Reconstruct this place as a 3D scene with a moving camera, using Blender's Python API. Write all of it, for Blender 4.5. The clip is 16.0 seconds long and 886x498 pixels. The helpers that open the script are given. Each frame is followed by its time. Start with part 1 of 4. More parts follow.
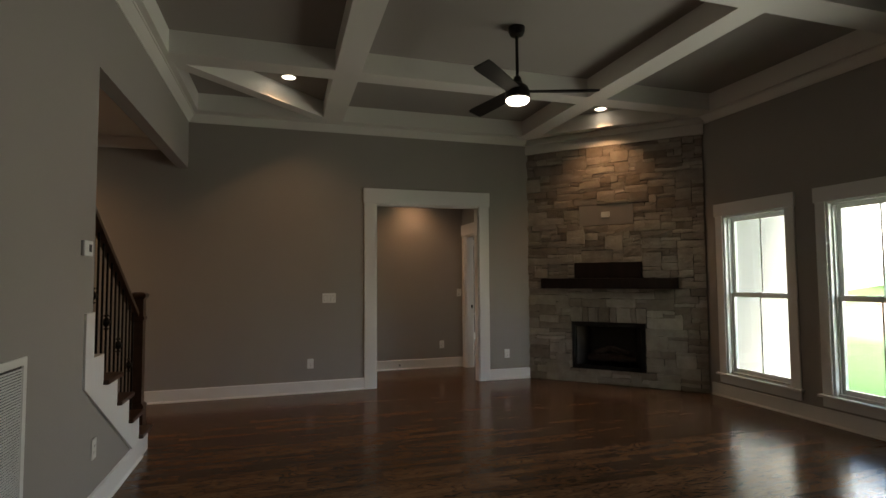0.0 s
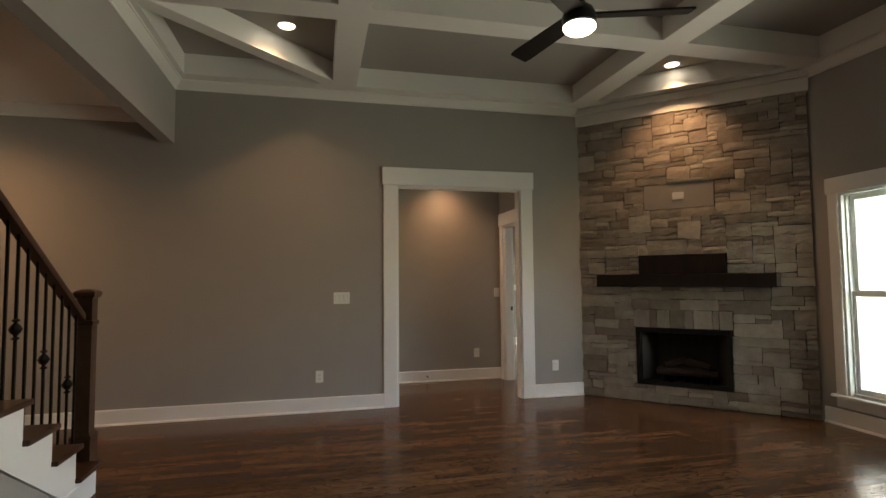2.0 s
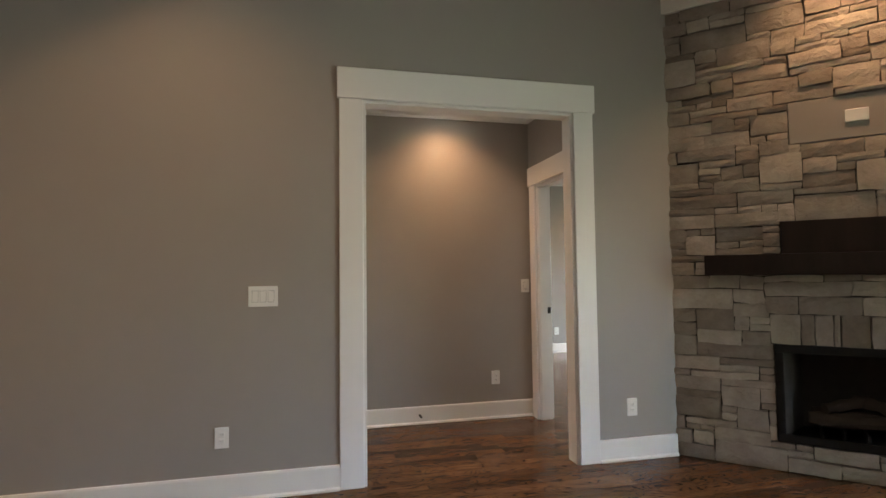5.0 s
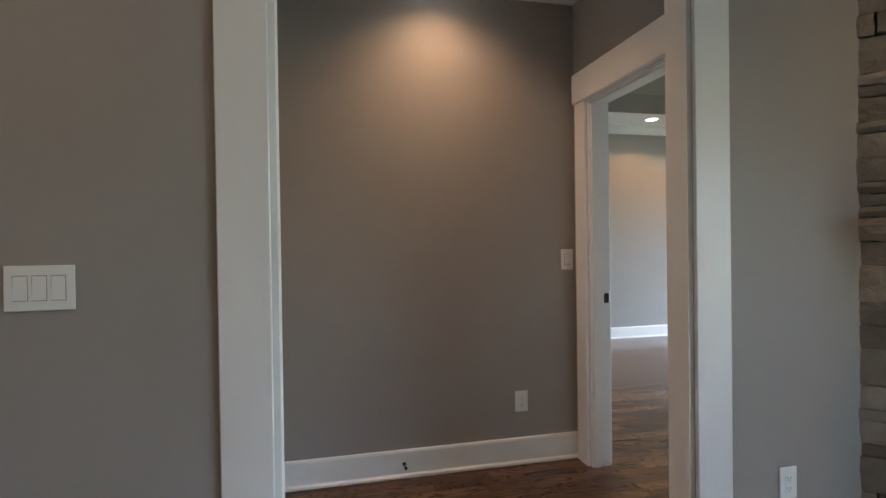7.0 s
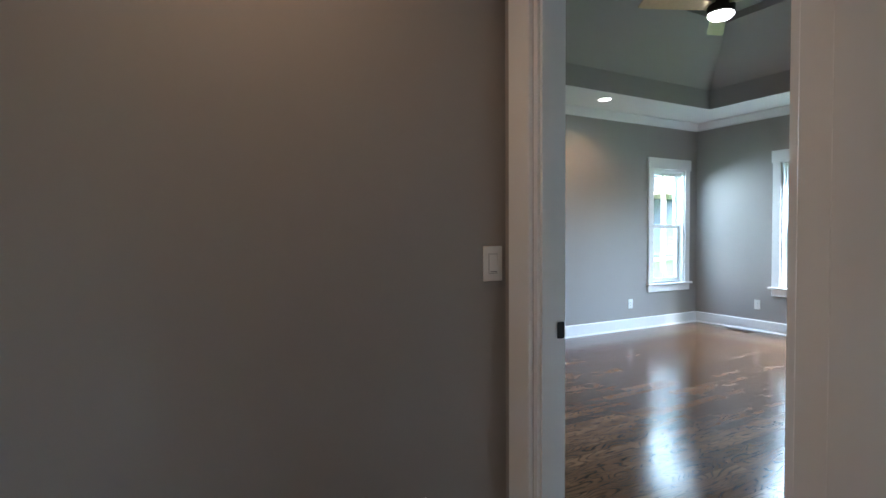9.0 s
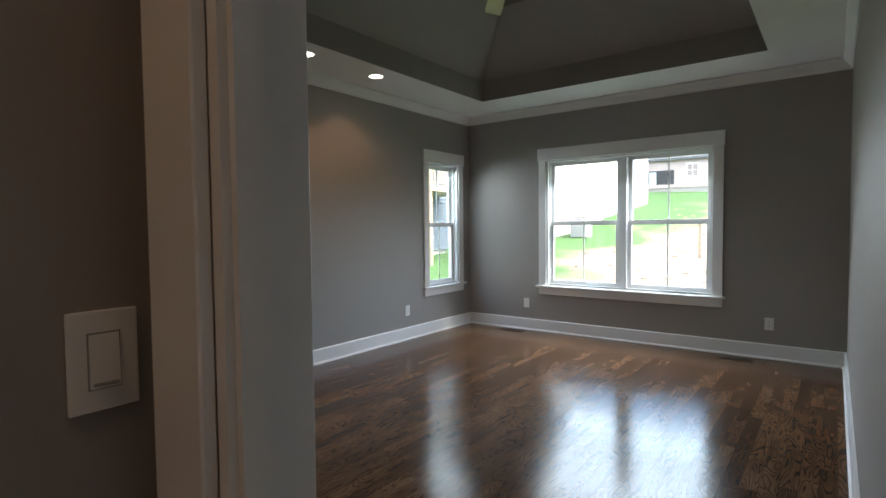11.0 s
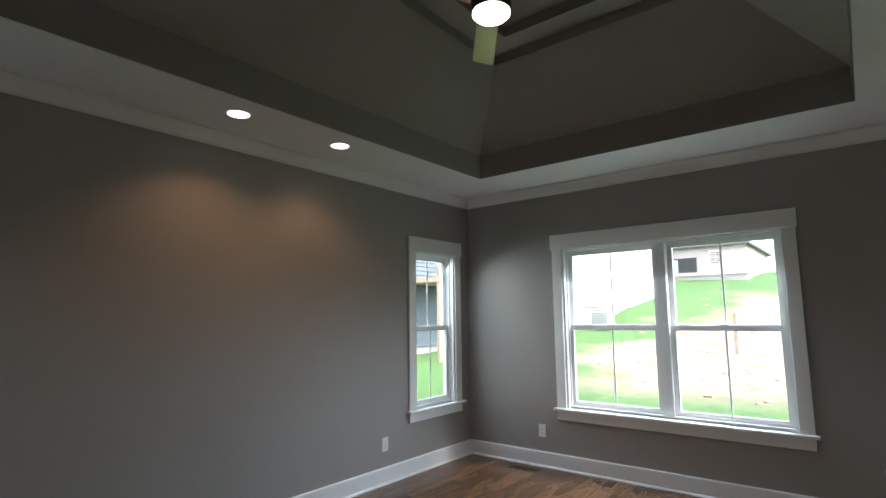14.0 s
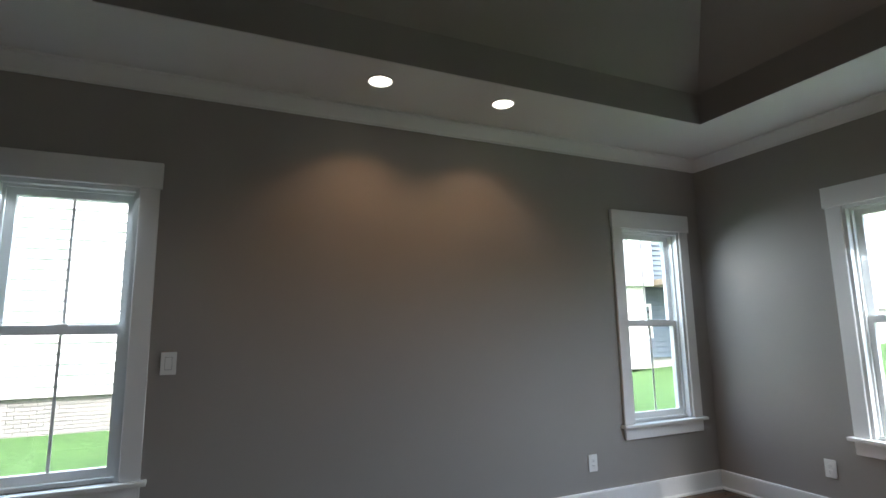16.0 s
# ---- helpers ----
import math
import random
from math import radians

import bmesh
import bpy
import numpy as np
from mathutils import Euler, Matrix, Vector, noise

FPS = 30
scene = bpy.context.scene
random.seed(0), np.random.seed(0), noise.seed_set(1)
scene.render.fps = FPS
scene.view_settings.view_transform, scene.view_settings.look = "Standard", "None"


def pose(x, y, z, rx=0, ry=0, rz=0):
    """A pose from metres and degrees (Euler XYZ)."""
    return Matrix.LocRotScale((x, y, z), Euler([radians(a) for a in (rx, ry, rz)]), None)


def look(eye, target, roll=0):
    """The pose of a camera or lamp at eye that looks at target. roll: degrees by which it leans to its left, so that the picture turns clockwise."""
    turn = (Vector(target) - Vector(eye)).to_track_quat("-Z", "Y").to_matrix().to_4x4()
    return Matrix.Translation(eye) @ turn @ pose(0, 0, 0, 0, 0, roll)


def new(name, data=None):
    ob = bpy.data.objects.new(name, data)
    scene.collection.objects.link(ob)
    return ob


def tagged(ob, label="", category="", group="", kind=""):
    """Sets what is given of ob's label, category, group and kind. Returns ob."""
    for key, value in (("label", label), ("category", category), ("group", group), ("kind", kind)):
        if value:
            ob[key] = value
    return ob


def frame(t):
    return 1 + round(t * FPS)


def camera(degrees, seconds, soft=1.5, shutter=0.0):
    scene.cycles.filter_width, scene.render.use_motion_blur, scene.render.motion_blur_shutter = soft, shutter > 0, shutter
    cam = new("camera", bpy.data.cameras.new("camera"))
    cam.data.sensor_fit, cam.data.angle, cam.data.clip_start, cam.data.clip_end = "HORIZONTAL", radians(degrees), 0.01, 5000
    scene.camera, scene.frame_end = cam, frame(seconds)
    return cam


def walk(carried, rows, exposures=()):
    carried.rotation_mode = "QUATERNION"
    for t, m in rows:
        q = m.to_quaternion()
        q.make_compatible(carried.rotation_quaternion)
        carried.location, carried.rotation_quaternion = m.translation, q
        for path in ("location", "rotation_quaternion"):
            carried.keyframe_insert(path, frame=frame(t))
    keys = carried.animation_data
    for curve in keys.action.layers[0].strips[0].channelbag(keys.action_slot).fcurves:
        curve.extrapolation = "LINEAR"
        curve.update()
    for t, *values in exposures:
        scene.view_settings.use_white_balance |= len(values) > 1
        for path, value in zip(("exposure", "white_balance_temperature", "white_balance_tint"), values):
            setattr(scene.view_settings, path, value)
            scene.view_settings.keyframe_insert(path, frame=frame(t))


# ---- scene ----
cam = camera(80.7, 16.0)
PATH = [
    (0, (0.568, 0.325, 1.47), (1.154, 2.235, 1.575), -0.4),
    (0.5, (0.668, 0.546, 1.439), (1.211, 2.468, 1.551), -0.5),
    (1, (0.733, 0.786, 1.415), (1.235, 2.718, 1.529), -0.4),
    (1.5, (0.787, 1.13, 1.425), (1.265, 3.069, 1.537), -0.5),
    (2, (0.903, 1.468, 1.403), (1.365, 3.411, 1.516), -0.5),
    (2.5, (0.987, 1.833, 1.397), (1.448, 3.776, 1.509), -0.5),
    (3, (1.086, 2.229, 1.391), (1.538, 4.174, 1.506), -0.6),
    (3.5, (1.19, 2.641, 1.379), (1.639, 4.587, 1.494), -0.6),
    (6, (1.679, 4.766, 1.309), (2.139, 6.712, 1.356), -0.7),
    (6.5, (1.775, 5.207, 1.308), (2.239, 7.153, 1.321), -0.7),
    (7, (1.888, 5.6, 1.304), (2.351, 7.546, 1.287), -0.8),
    (7.5, (1.987, 5.978, 1.304), (2.459, 7.922, 1.278), -0.9),
    (8, (2.007, 6.343, 1.317), (2.636, 8.241, 1.273), -0.8),
    (8.5, (2.138, 6.666, 1.31), (2.89, 8.519, 1.255), -0.4),
    (9, (2.32, 6.967, 1.311), (3.271, 8.726, 1.251), -0.3),
    (9.5, (2.582, 7.247, 1.296), (3.763, 8.859, 1.231), -0.5),
    (10, (2.786, 7.449, 1.294), (4.165, 8.896, 1.22), -0.5),
    (10.2, (2.864, 7.53, 1.3), (4.313, 8.906, 1.222), -0.5),
    (12.3, (3.522, 8.082, 1.464), (5.169, 9.215, 1.394), -0.7),
    (12.5, (3.625, 8.127, 1.471), (5.27, 9.264, 1.423), -0.6),
    (13, (3.806, 8.231, 1.513), (5.441, 9.382, 1.545), -0.6),
    (13.5, (4.034, 8.317, 1.539), (5.635, 9.503, 1.708), -0.8),
    (14, (4.303, 8.347, 1.525), (5.85, 9.589, 1.778), -0.7),
    (14.5, (4.557, 8.426, 1.476), (6.019, 9.76, 1.766), -0.7),
    (15, (4.77, 8.557, 1.455), (6.11, 10.013, 1.743), -0.8),
    (15.5, (4.963, 8.572, 1.389), (6.102, 10.189, 1.69), -0.9),
    (16, (5.153, 8.592, 1.36), (5.962, 10.395, 1.667), -0.9),
]
EXPOSURES = [(0.0, 3.85, 7050, 9), (1.5, 4.3, 7100, 9), (3.5, 5.3, 7200, 10), (6.0, 4.95, 6000, 8), (7.5, 4.75, 5550, 6), (9.0, 4.4, 5150, 4), (9.5, 4.0, 5250, 4), (10.0, 3.4, 5650, 7), (12.5, 3.05, 6200, 10), (16.0, 3.05, 5950, 10)]
walk(cam, [(t, look(eye, target, roll)) for t, eye, target, roll in PATH], EXPOSURES)

# ---- world and light ----
world = bpy.data.worlds.new("overcast_sky")
scene.world = world
world.use_nodes = True
wn = world.node_tree
sky = wn.nodes.new("ShaderNodeTexSky")
sky.sky_type = "NISHITA"
sky.sun_disc = False
sky.sun_elevation = radians(48)
sky.sun_rotation = radians(200)
sky.air_density = 1.0
sky.dust_density = 4.0
sky.ozone_density = 1.0
wn.links.new(sky.outputs[0], wn.nodes["Background"].inputs[0])
wn.nodes["Background"].inputs[1].default_value = 0.15


def sun_lamp():
    d = bpy.data.lights.new("sun", "SUN")
    d.energy, d.angle, d.color = 0.7, radians(12), (1.0, 0.96, 0.9)
    ob = new("sun", d)
    ob.matrix_world = look((0, 0, 30), (-0.34 * 12, 0.94 * 12, 30 - 1.11 * 12))
    return ob


sun_lamp()


def spot_lamp(name, x, y, z, watts, color, angle=110, blend=0.7, radius=0.05):
    d = bpy.data.lights.new(name, "SPOT")
    d.energy, d.color, d.spot_size, d.spot_blend, d.shadow_soft_size = watts, color, radians(angle), blend, radius
    ob = new(name, d)
    ob.matrix_world = look((x, y, z), (x, y + 0.001, z - 1))
    return ob




def window_daylight(x, y, z, w, h, facing, dip, watts, color, spread):
    """An added area lamp standing in for daylight at a window; facing is the inward direction (x, y), dip its fall."""
    d = bpy.data.lights.new("window_daylight", "AREA")
    d.shape, d.size, d.size_y, d.energy, d.color, d.spread = "RECTANGLE", w, h, watts, color, radians(spread)
    ob = new("window_daylight", d)
    ob.matrix_world = look((x, y, z), (x + facing[0], y + facing[1], z - dip))
    return ob


# added lamps outside the windows: warmer for the great room, cool for the bedroom
GREAT_ROOM_LIGHT, SKY_LIGHT = (1.0, 0.97, 0.90), (0.86, 0.95, 1.0)
# the last of these lamps belongs to the added third window
for y in (4.935, 3.675, 2.415):
    window_daylight(5.84, y, 1.25, 0.72, 1.7, (-1, 0), -0.27, 0.8, GREAT_ROOM_LIGHT, 115)
window_daylight(9.46, 9.775, 1.70, 1.9, 1.5, (-1, 0), 1.4, 8.0, SKY_LIGHT, 125)
window_daylight(8.607, 12.26, 1.85, 0.64, 1.5, (0, -1), 1.3, 2.0, SKY_LIGHT, 140)
window_daylight(4.438, 12.26, 1.85, 0.64, 1.5, (0, -1), 1.3, 1.8, SKY_LIGHT, 140)
WARM = (1.0, 0.56, 0.28)

# ---- materials ----


def material(name):
    m = bpy.data.materials.new(name)
    m.use_nodes = True
    return m, m.node_tree, m.node_tree.nodes["Principled BSDF"]


def node(nt, kind, **values):
    n = nt.nodes.new(kind)
    for key, value in values.items():
        n.inputs[key].default_value = value
    return n


def mix_colors(nt, fac, a, b, blend="MIX"):
    n = nt.nodes.new("ShaderNodeMix")
    n.data_type, n.blend_type = "RGBA", blend
    for sock, v in ((n.inputs[0], fac), (n.inputs[6], a), (n.inputs[7], b)):
        if isinstance(v, bpy.types.NodeSocket):
            nt.links.new(v, sock)
        else:
            sock.default_value = v
    return n.outputs[2]


def rgba(c):
    return (c[0], c[1], c[2], 1.0)


def position(nt, scale=(1, 1, 1)):
    g = nt.nodes.new("ShaderNodeNewGeometry")
    mp = nt.nodes.new("ShaderNodeMapping")
    mp.inputs["Scale"].default_value = scale
    nt.links.new(g.outputs["Position"], mp.inputs["Vector"])
    return mp.outputs[0], g


def add_bump(nt, bsdf, height, strength, distance):
    b = node(nt, "ShaderNodeBump", Strength=strength, Distance=distance)
    nt.links.new(height, b.inputs["Height"])
    nt.links.new(b.outputs[0], bsdf.inputs["Normal"])


def paint(name, color, rough=0.55, vary=0.05, bump=0.12, grain=260.0):
    m, nt, b = material(name)
    v, g = position(nt)
    large = node(nt, "ShaderNodeTexNoise", Scale=1.7, Detail=4.0)
    fine = node(nt, "ShaderNodeTexNoise", Scale=grain, Detail=2.0)
    nt.links.new(v, large.inputs["Vector"])
    nt.links.new(v, fine.inputs["Vector"])
    dark = rgba([c * (1 - vary) for c in color])
    light = rgba([min(1, c * (1 + vary)) for c in color])
    c = mix_colors(nt, large.outputs["Fac"], dark, light)
    nt.links.new(c, b.inputs["Base Color"])
    r = node(nt, "ShaderNodeMapRange")
    r.inputs["To Min"].default_value, r.inputs["To Max"].default_value = rough - 0.06, rough + 0.08
    nt.links.new(large.outputs["Fac"], r.inputs["Value"])
    nt.links.new(r.outputs[0], b.inputs["Roughness"])
    add_bump(nt, b, fine.outputs["Fac"], bump, 0.001)
    return m


def plain(name, color, rough=0.4, metal=0.0, vary=0.12, scale=30.0):
    m, nt, b = material(name)
    v, g = position(nt)
    n = node(nt, "ShaderNodeTexNoise", Scale=scale, Detail=3.0)
    nt.links.new(v, n.inputs["Vector"])
    c = mix_colors(nt, n.outputs["Fac"], rgba([k * (1 - vary) for k in color]), rgba([min(1, k * (1 + vary)) for k in color]))
    nt.links.new(c, b.inputs["Base Color"])
    b.inputs["Roughness"].default_value, b.inputs["Metallic"].default_value = rough, metal
    return m


def glow(name, color, strength):
    m, nt, b = material(name)
    b.inputs["Base Color"].default_value = (0.8, 0.8, 0.8, 1)
    b.inputs["Emission Color"].default_value = rgba(color)
    b.inputs["Emission Strength"].default_value = strength
    return m


def oak_floor(name, joined):
    m, nt, b = material(name)
    v, g = position(nt)
    if joined:
        rnd = g.outputs["Random Per Island"]
    else:
        rnd = nt.nodes.new("ShaderNodeObjectInfo").outputs["Random"]
    shift = nt.nodes.new("ShaderNodeVectorMath")
    shift.operation = "MULTIPLY_ADD"
    comb = nt.nodes.new("ShaderNodeCombineXYZ")
    for k in range(3):
        nt.links.new(rnd, comb.inputs[k])
    nt.links.new(comb.outputs[0], shift.inputs[0])
    shift.inputs[1].default_value = (37.0, 11.0, 5.0)
    nt.links.new(v, shift.inputs[2])
    mp = nt.nodes.new("ShaderNodeMapping")
    mp.inputs["Scale"].default_value = (2.1, 12.0, 1.0)
    nt.links.new(shift.outputs[0], mp.inputs["Vector"])
    wave = node(nt, "ShaderNodeTexNoise", Scale=1.0, Detail=1.2, Distortion=0.5)
    nt.links.new(mp.outputs[0], wave.inputs["Vector"])
    rings = nt.nodes.new("ShaderNodeMath")
    rings.operation = "MULTIPLY"
    rings.inputs[1].default_value = 30.0
    nt.links.new(wave.outputs["Fac"], rings.inputs[0])
    fr = nt.nodes.new("ShaderNodeMath")
    fr.operation = "PINGPONG"
    fr.inputs[1].default_value = 1.0
    nt.links.new(rings.outputs[0], fr.inputs[0])
    mp2 = nt.nodes.new("ShaderNodeMapping")
    mp2.inputs["Scale"].default_value = (6.0, 190.0, 1.0)
    nt.links.new(shift.outputs[0], mp2.inputs["Vector"])
    pores = node(nt, "ShaderNodeTexNoise", Scale=1.0, Detail=3.0)
    nt.links.new(mp2.outputs[0], pores.inputs["Vector"])
    tone = nt.nodes.new("ShaderNodeValToRGB")
    e = tone.color_ramp.elements
    e[0].position, e[0].color = 0.0, (0.088, 0.046, 0.025, 1)
    e[1].position, e[1].color = 1.0, (0.168, 0.093, 0.051, 1)
    mid = tone.color_ramp.elements.new(0.45)
    mid.color = (0.122, 0.066, 0.036, 1)
    nt.links.new(rnd, tone.inputs["Fac"])
    dark = mix_colors(nt, 1.0, tone.outputs[0], (0.34, 0.29, 0.25, 1), "MULTIPLY")
    ramp = nt.nodes.new("ShaderNodeMapRange")
    ramp.inputs["From Min"].default_value, ramp.inputs["From Max"].default_value = 0.55, 1.0
    nt.links.new(fr.outputs[0], ramp.inputs["Value"])
    c1 = mix_colors(nt, ramp.outputs[0], tone.outputs[0], dark)
    pr = nt.nodes.new("ShaderNodeMapRange")
    pr.inputs["From Min"].default_value, pr.inputs["From Max"].default_value = 0.55, 0.75
    pr.inputs["To Max"].default_value = 0.6
    nt.links.new(pores.outputs["Fac"], pr.inputs["Value"])
    c2 = mix_colors(nt, pr.outputs[0], c1, dark)
    mp3 = nt.nodes.new("ShaderNodeMapping")
    mp3.inputs["Scale"].default_value = (2.6, 7.0, 1.0)
    nt.links.new(shift.outputs[0], mp3.inputs["Vector"])
    stain = node(nt, "ShaderNodeTexNoise", Scale=1.0, Detail=3.0, Roughness=0.6)
    nt.links.new(mp3.outputs[0], stain.inputs["Vector"])
    sr = nt.nodes.new("ShaderNodeMapRange")
    sr.inputs["From Min"].default_value, sr.inputs["From Max"].default_value = 0.32, 0.68
    nt.links.new(stain.outputs["Fac"], sr.inputs["Value"])
    c3 = mix_colors(nt, 1.0, c2, mix_colors(nt, sr.outputs[0], (0.66, 0.62, 0.58, 1), (1.25, 1.25, 1.22, 1)), "MULTIPLY")
    nt.links.new(c3, b.inputs["Base Color"])
    blot = node(nt, "ShaderNodeTexNoise", Scale=2.5, Detail=3.0)
    nt.links.new(v, blot.inputs["Vector"])
    rr = nt.nodes.new("ShaderNodeMapRange")
    rr.inputs["To Min"].default_value, rr.inputs["To Max"].default_value = 0.13, 0.22
    nt.links.new(blot.outputs["Fac"], rr.inputs["Value"])
    nt.links.new(rr.outputs[0], b.inputs["Roughness"])
    b.inputs["Specular IOR Level"].default_value = 0.25
    low = node(nt, "ShaderNodeTexNoise", Scale=9.0, Detail=1.0)
    nt.links.new(v, low.inputs["Vector"])
    b1 = node(nt, "ShaderNodeBump", Strength=0.25, Distance=0.002)
    nt.links.new(low.outputs["Fac"], b1.inputs["Height"])
    b2 = node(nt, "ShaderNodeBump", Strength=0.10, Distance=0.0006)
    nt.links.new(pores.outputs["Fac"], b2.inputs["Height"])
    nt.links.new(b1.outputs[0], b2.inputs["Normal"])
    nt.links.new(b2.outputs[0], b.inputs["Normal"])
    return m


def ledge_stone(name):
    m, nt, b = material(name)
    v, g = position(nt)
    rnd = nt.nodes.new("ShaderNodeObjectInfo").outputs["Random"]
    tone = nt.nodes.new("ShaderNodeValToRGB")
    e = tone.color_ramp.elements
    e[0].position, e[0].color = 0.0, (0.27, 0.235, 0.20, 1)
    e[1].position, e[1].color = 1.0, (0.56, 0.51, 0.45, 1)
    a = tone.color_ramp.elements.new(0.35)
    a.color = (0.37, 0.33, 0.288, 1)
    a = tone.color_ramp.elements.new(0.7)
    a.color = (0.45, 0.405, 0.355, 1)
    nt.links.new(rnd, tone.inputs["Fac"])
    n1 = node(nt, "ShaderNodeTexNoise", Scale=7.0, Detail=6.0, Roughness=0.62)
    n2 = node(nt, "ShaderNodeTexNoise", Scale=55.0, Detail=6.0, Roughness=0.7)
    for n in (n1, n2):
        nt.links.new(v, n.inputs["Vector"])
    r = nt.nodes.new("ShaderNodeMapRange")
    r.inputs["From Min"].default_value, r.inputs["From Max"].default_value = 0.35, 0.7
    nt.links.new(n1.outputs["Fac"], r.inputs["Value"])
    c1 = mix_colors(nt, r.outputs[0], tone.outputs[0], mix_colors(nt, 1.0, tone.outputs[0], (0.74, 0.72, 0.70, 1), "MULTIPLY"))
    c2 = mix_colors(nt, 0.35, c1, mix_colors(nt, n2.outputs["Fac"], (0.5, 0.48, 0.46, 1), (1.3, 1.27, 1.22, 1)), "MULTIPLY")
    nt.links.new(c2, b.inputs["Base Color"])
    b.inputs["Roughness"].default_value = 0.85
    cleft = node(nt, "ShaderNodeTexNoise", Scale=13.0, Detail=5.0, Roughness=0.55, Distortion=1.2)
    nt.links.new(v, cleft.inputs["Vector"])
    b0 = node(nt, "ShaderNodeBump", Strength=0.7, Distance=0.014)
    nt.links.new(cleft.outputs["Fac"], b0.inputs["Height"])
    b1 = node(nt, "ShaderNodeBump", Strength=0.5, Distance=0.004)
    nt.links.new(b0.outputs[0], b1.inputs["Normal"])
    nt.links.new(n1.outputs["Fac"], b1.inputs["Height"])
    b2 = node(nt, "ShaderNodeBump", Strength=0.8, Distance=0.004)
    nt.links.new(n2.outputs["Fac"], b2.inputs["Height"])
    nt.links.new(b1.outputs[0], b2.inputs["Normal"])
    nt.links.new(b2.outputs[0], b.inputs["Normal"])
    return m


def stained_wood(name, color, scale=(1.5, 30, 30), rough=0.35):
    m, nt, b = material(name)
    v, g = position(nt, scale)
    n = node(nt, "ShaderNodeTexNoise", Scale=1.0, Detail=5.0, Distortion=0.4)
    nt.links.new(v, n.inputs["Vector"])
    c = mix_colors(nt, n.outputs["Fac"], rgba([k * 0.45 for k in color]), rgba([k * 1.5 for k in color]))
    nt.links.new(c, b.inputs["Base Color"])
    b.inputs["Roughness"].default_value = rough
    add_bump(nt, b, n.outputs["Fac"], 0.2, 0.002)
    return m


def pane_glass(name):
    m, nt, b = material(name)
    nt.nodes.remove(b)
    tr = nt.nodes.new("ShaderNodeBsdfTransparent")
    tr.inputs[0].default_value = (0.95, 0.97, 0.96, 1)
    gl = nt.nodes.new("ShaderNodeBsdfGlossy")
    gl.inputs["Roughness"].default_value = 0.02
    lw = node(nt, "ShaderNodeLayerWeight", Blend=0.5)
    po = nt.nodes.new("ShaderNodeMath")
    po.operation = "POWER"
    po.inputs[1].default_value = 5.0
    nt.links.new(lw.outputs["Facing"], po.inputs[0])
    fr = node(nt, "ShaderNodeMapRange")
    fr.inputs["To Min"].default_value, fr.inputs["To Max"].default_value = 0.04, 0.9
    nt.links.new(po.outputs[0], fr.inputs["Value"])
    mx = nt.nodes.new("ShaderNodeMixShader")
    nt.links.new(fr.outputs[0], mx.inputs[0])
    nt.links.new(tr.outputs[0], mx.inputs[1])
    nt.links.new(gl.outputs[0], mx.inputs[2])
    nt.links.new(mx.outputs[0], nt.nodes["Material Output"].inputs[0])
    return m


WALL = paint("greige_wall_paint", (0.325, 0.302, 0.280), 0.6)
CEIL_GREY = paint("greige_ceiling_paint", (0.325, 0.302, 0.280), 0.75, 0.04, 0.2)
WHITE = paint("white_trim_paint", (0.80, 0.79, 0.775), 0.35, 0.02, 0.05, 90.0)
CEIL_WHITE = paint("white_ceiling_paint", (0.80, 0.795, 0.78), 0.75, 0.03, 0.2)
BEAM_WHITE = paint("white_beam_paint", (0.76, 0.74, 0.705), 0.4, 0.03, 0.05, 90.0)
DOOR_WHITE = paint("white_door_paint", (0.78, 0.77, 0.75), 0.32, 0.02, 0.05, 120.0)
VINYL = plain("white_vinyl", (0.82, 0.83, 0.82), 0.3, 0.0, 0.02, 4.0)
PLASTIC = plain("white_plastic_plate", (0.80, 0.80, 0.78), 0.3, 0.0, 0.02, 20.0)
SEAM = plain("grey_shadow_gap", (0.30, 0.30, 0.30), 0.6)
SLOT = plain("dark_slot", (0.05, 0.05, 0.05), 0.6)
BLACK = plain("matte_black_metal", (0.018, 0.017, 0.016), 0.42, 0.6)
BRONZE = plain("dark_bronze_metal", (0.03, 0.025, 0.022), 0.38, 0.8)
FIREBOX = plain("black_firebox_steel", (0.012, 0.012, 0.012), 0.45, 0.5)
SOOT = plain("grey_refractory_panel", (0.045, 0.040, 0.035), 0.85, 0.0, 0.3, 14.0)
LOGMAT = stained_wood("ceramic_log", (0.045, 0.033, 0.026), (9, 9, 9), 0.9)
MANTEL = stained_wood("espresso_mantel_wood", (0.020, 0.012, 0.009), (12, 12, 2), 0.6)
RAILWOOD = stained_wood("espresso_stair_oak", (0.050, 0.024, 0.014), (20, 2, 20), 0.3)
MANTEL.node_tree.nodes["Principled BSDF"].inputs["Specular IOR Level"].default_value = 0.2
MORTAR = plain("grey_stone_backing", (0.05, 0.044, 0.038), 0.9, 0.0, 0.3, 20.0)
STONE = ledge_stone("tan_ledge_stone")
OAK = oak_floor("stained_oak_plank", False)
OAK_JOINED = oak_floor("stained_oak_boards", True)
GLASS = pane_glass("window_glass")
LED = glow("warm_white_led", (1.0, 0.9, 0.74), 0.6)
BRASSY = plain("brushed_nickel", (0.45, 0.36, 0.22), 0.3, 0.9)
BLADE = plain("dark_blade_wood", (0.018, 0.016, 0.015), 0.65, 0.0)
BLADE.node_tree.nodes["Principled BSDF"].inputs["Specular IOR Level"].default_value = 0.15
VENTMAT = plain("bronze_floor_register", (0.05, 0.035, 0.026), 0.45, 0.4)

# ---- mesh helpers ----


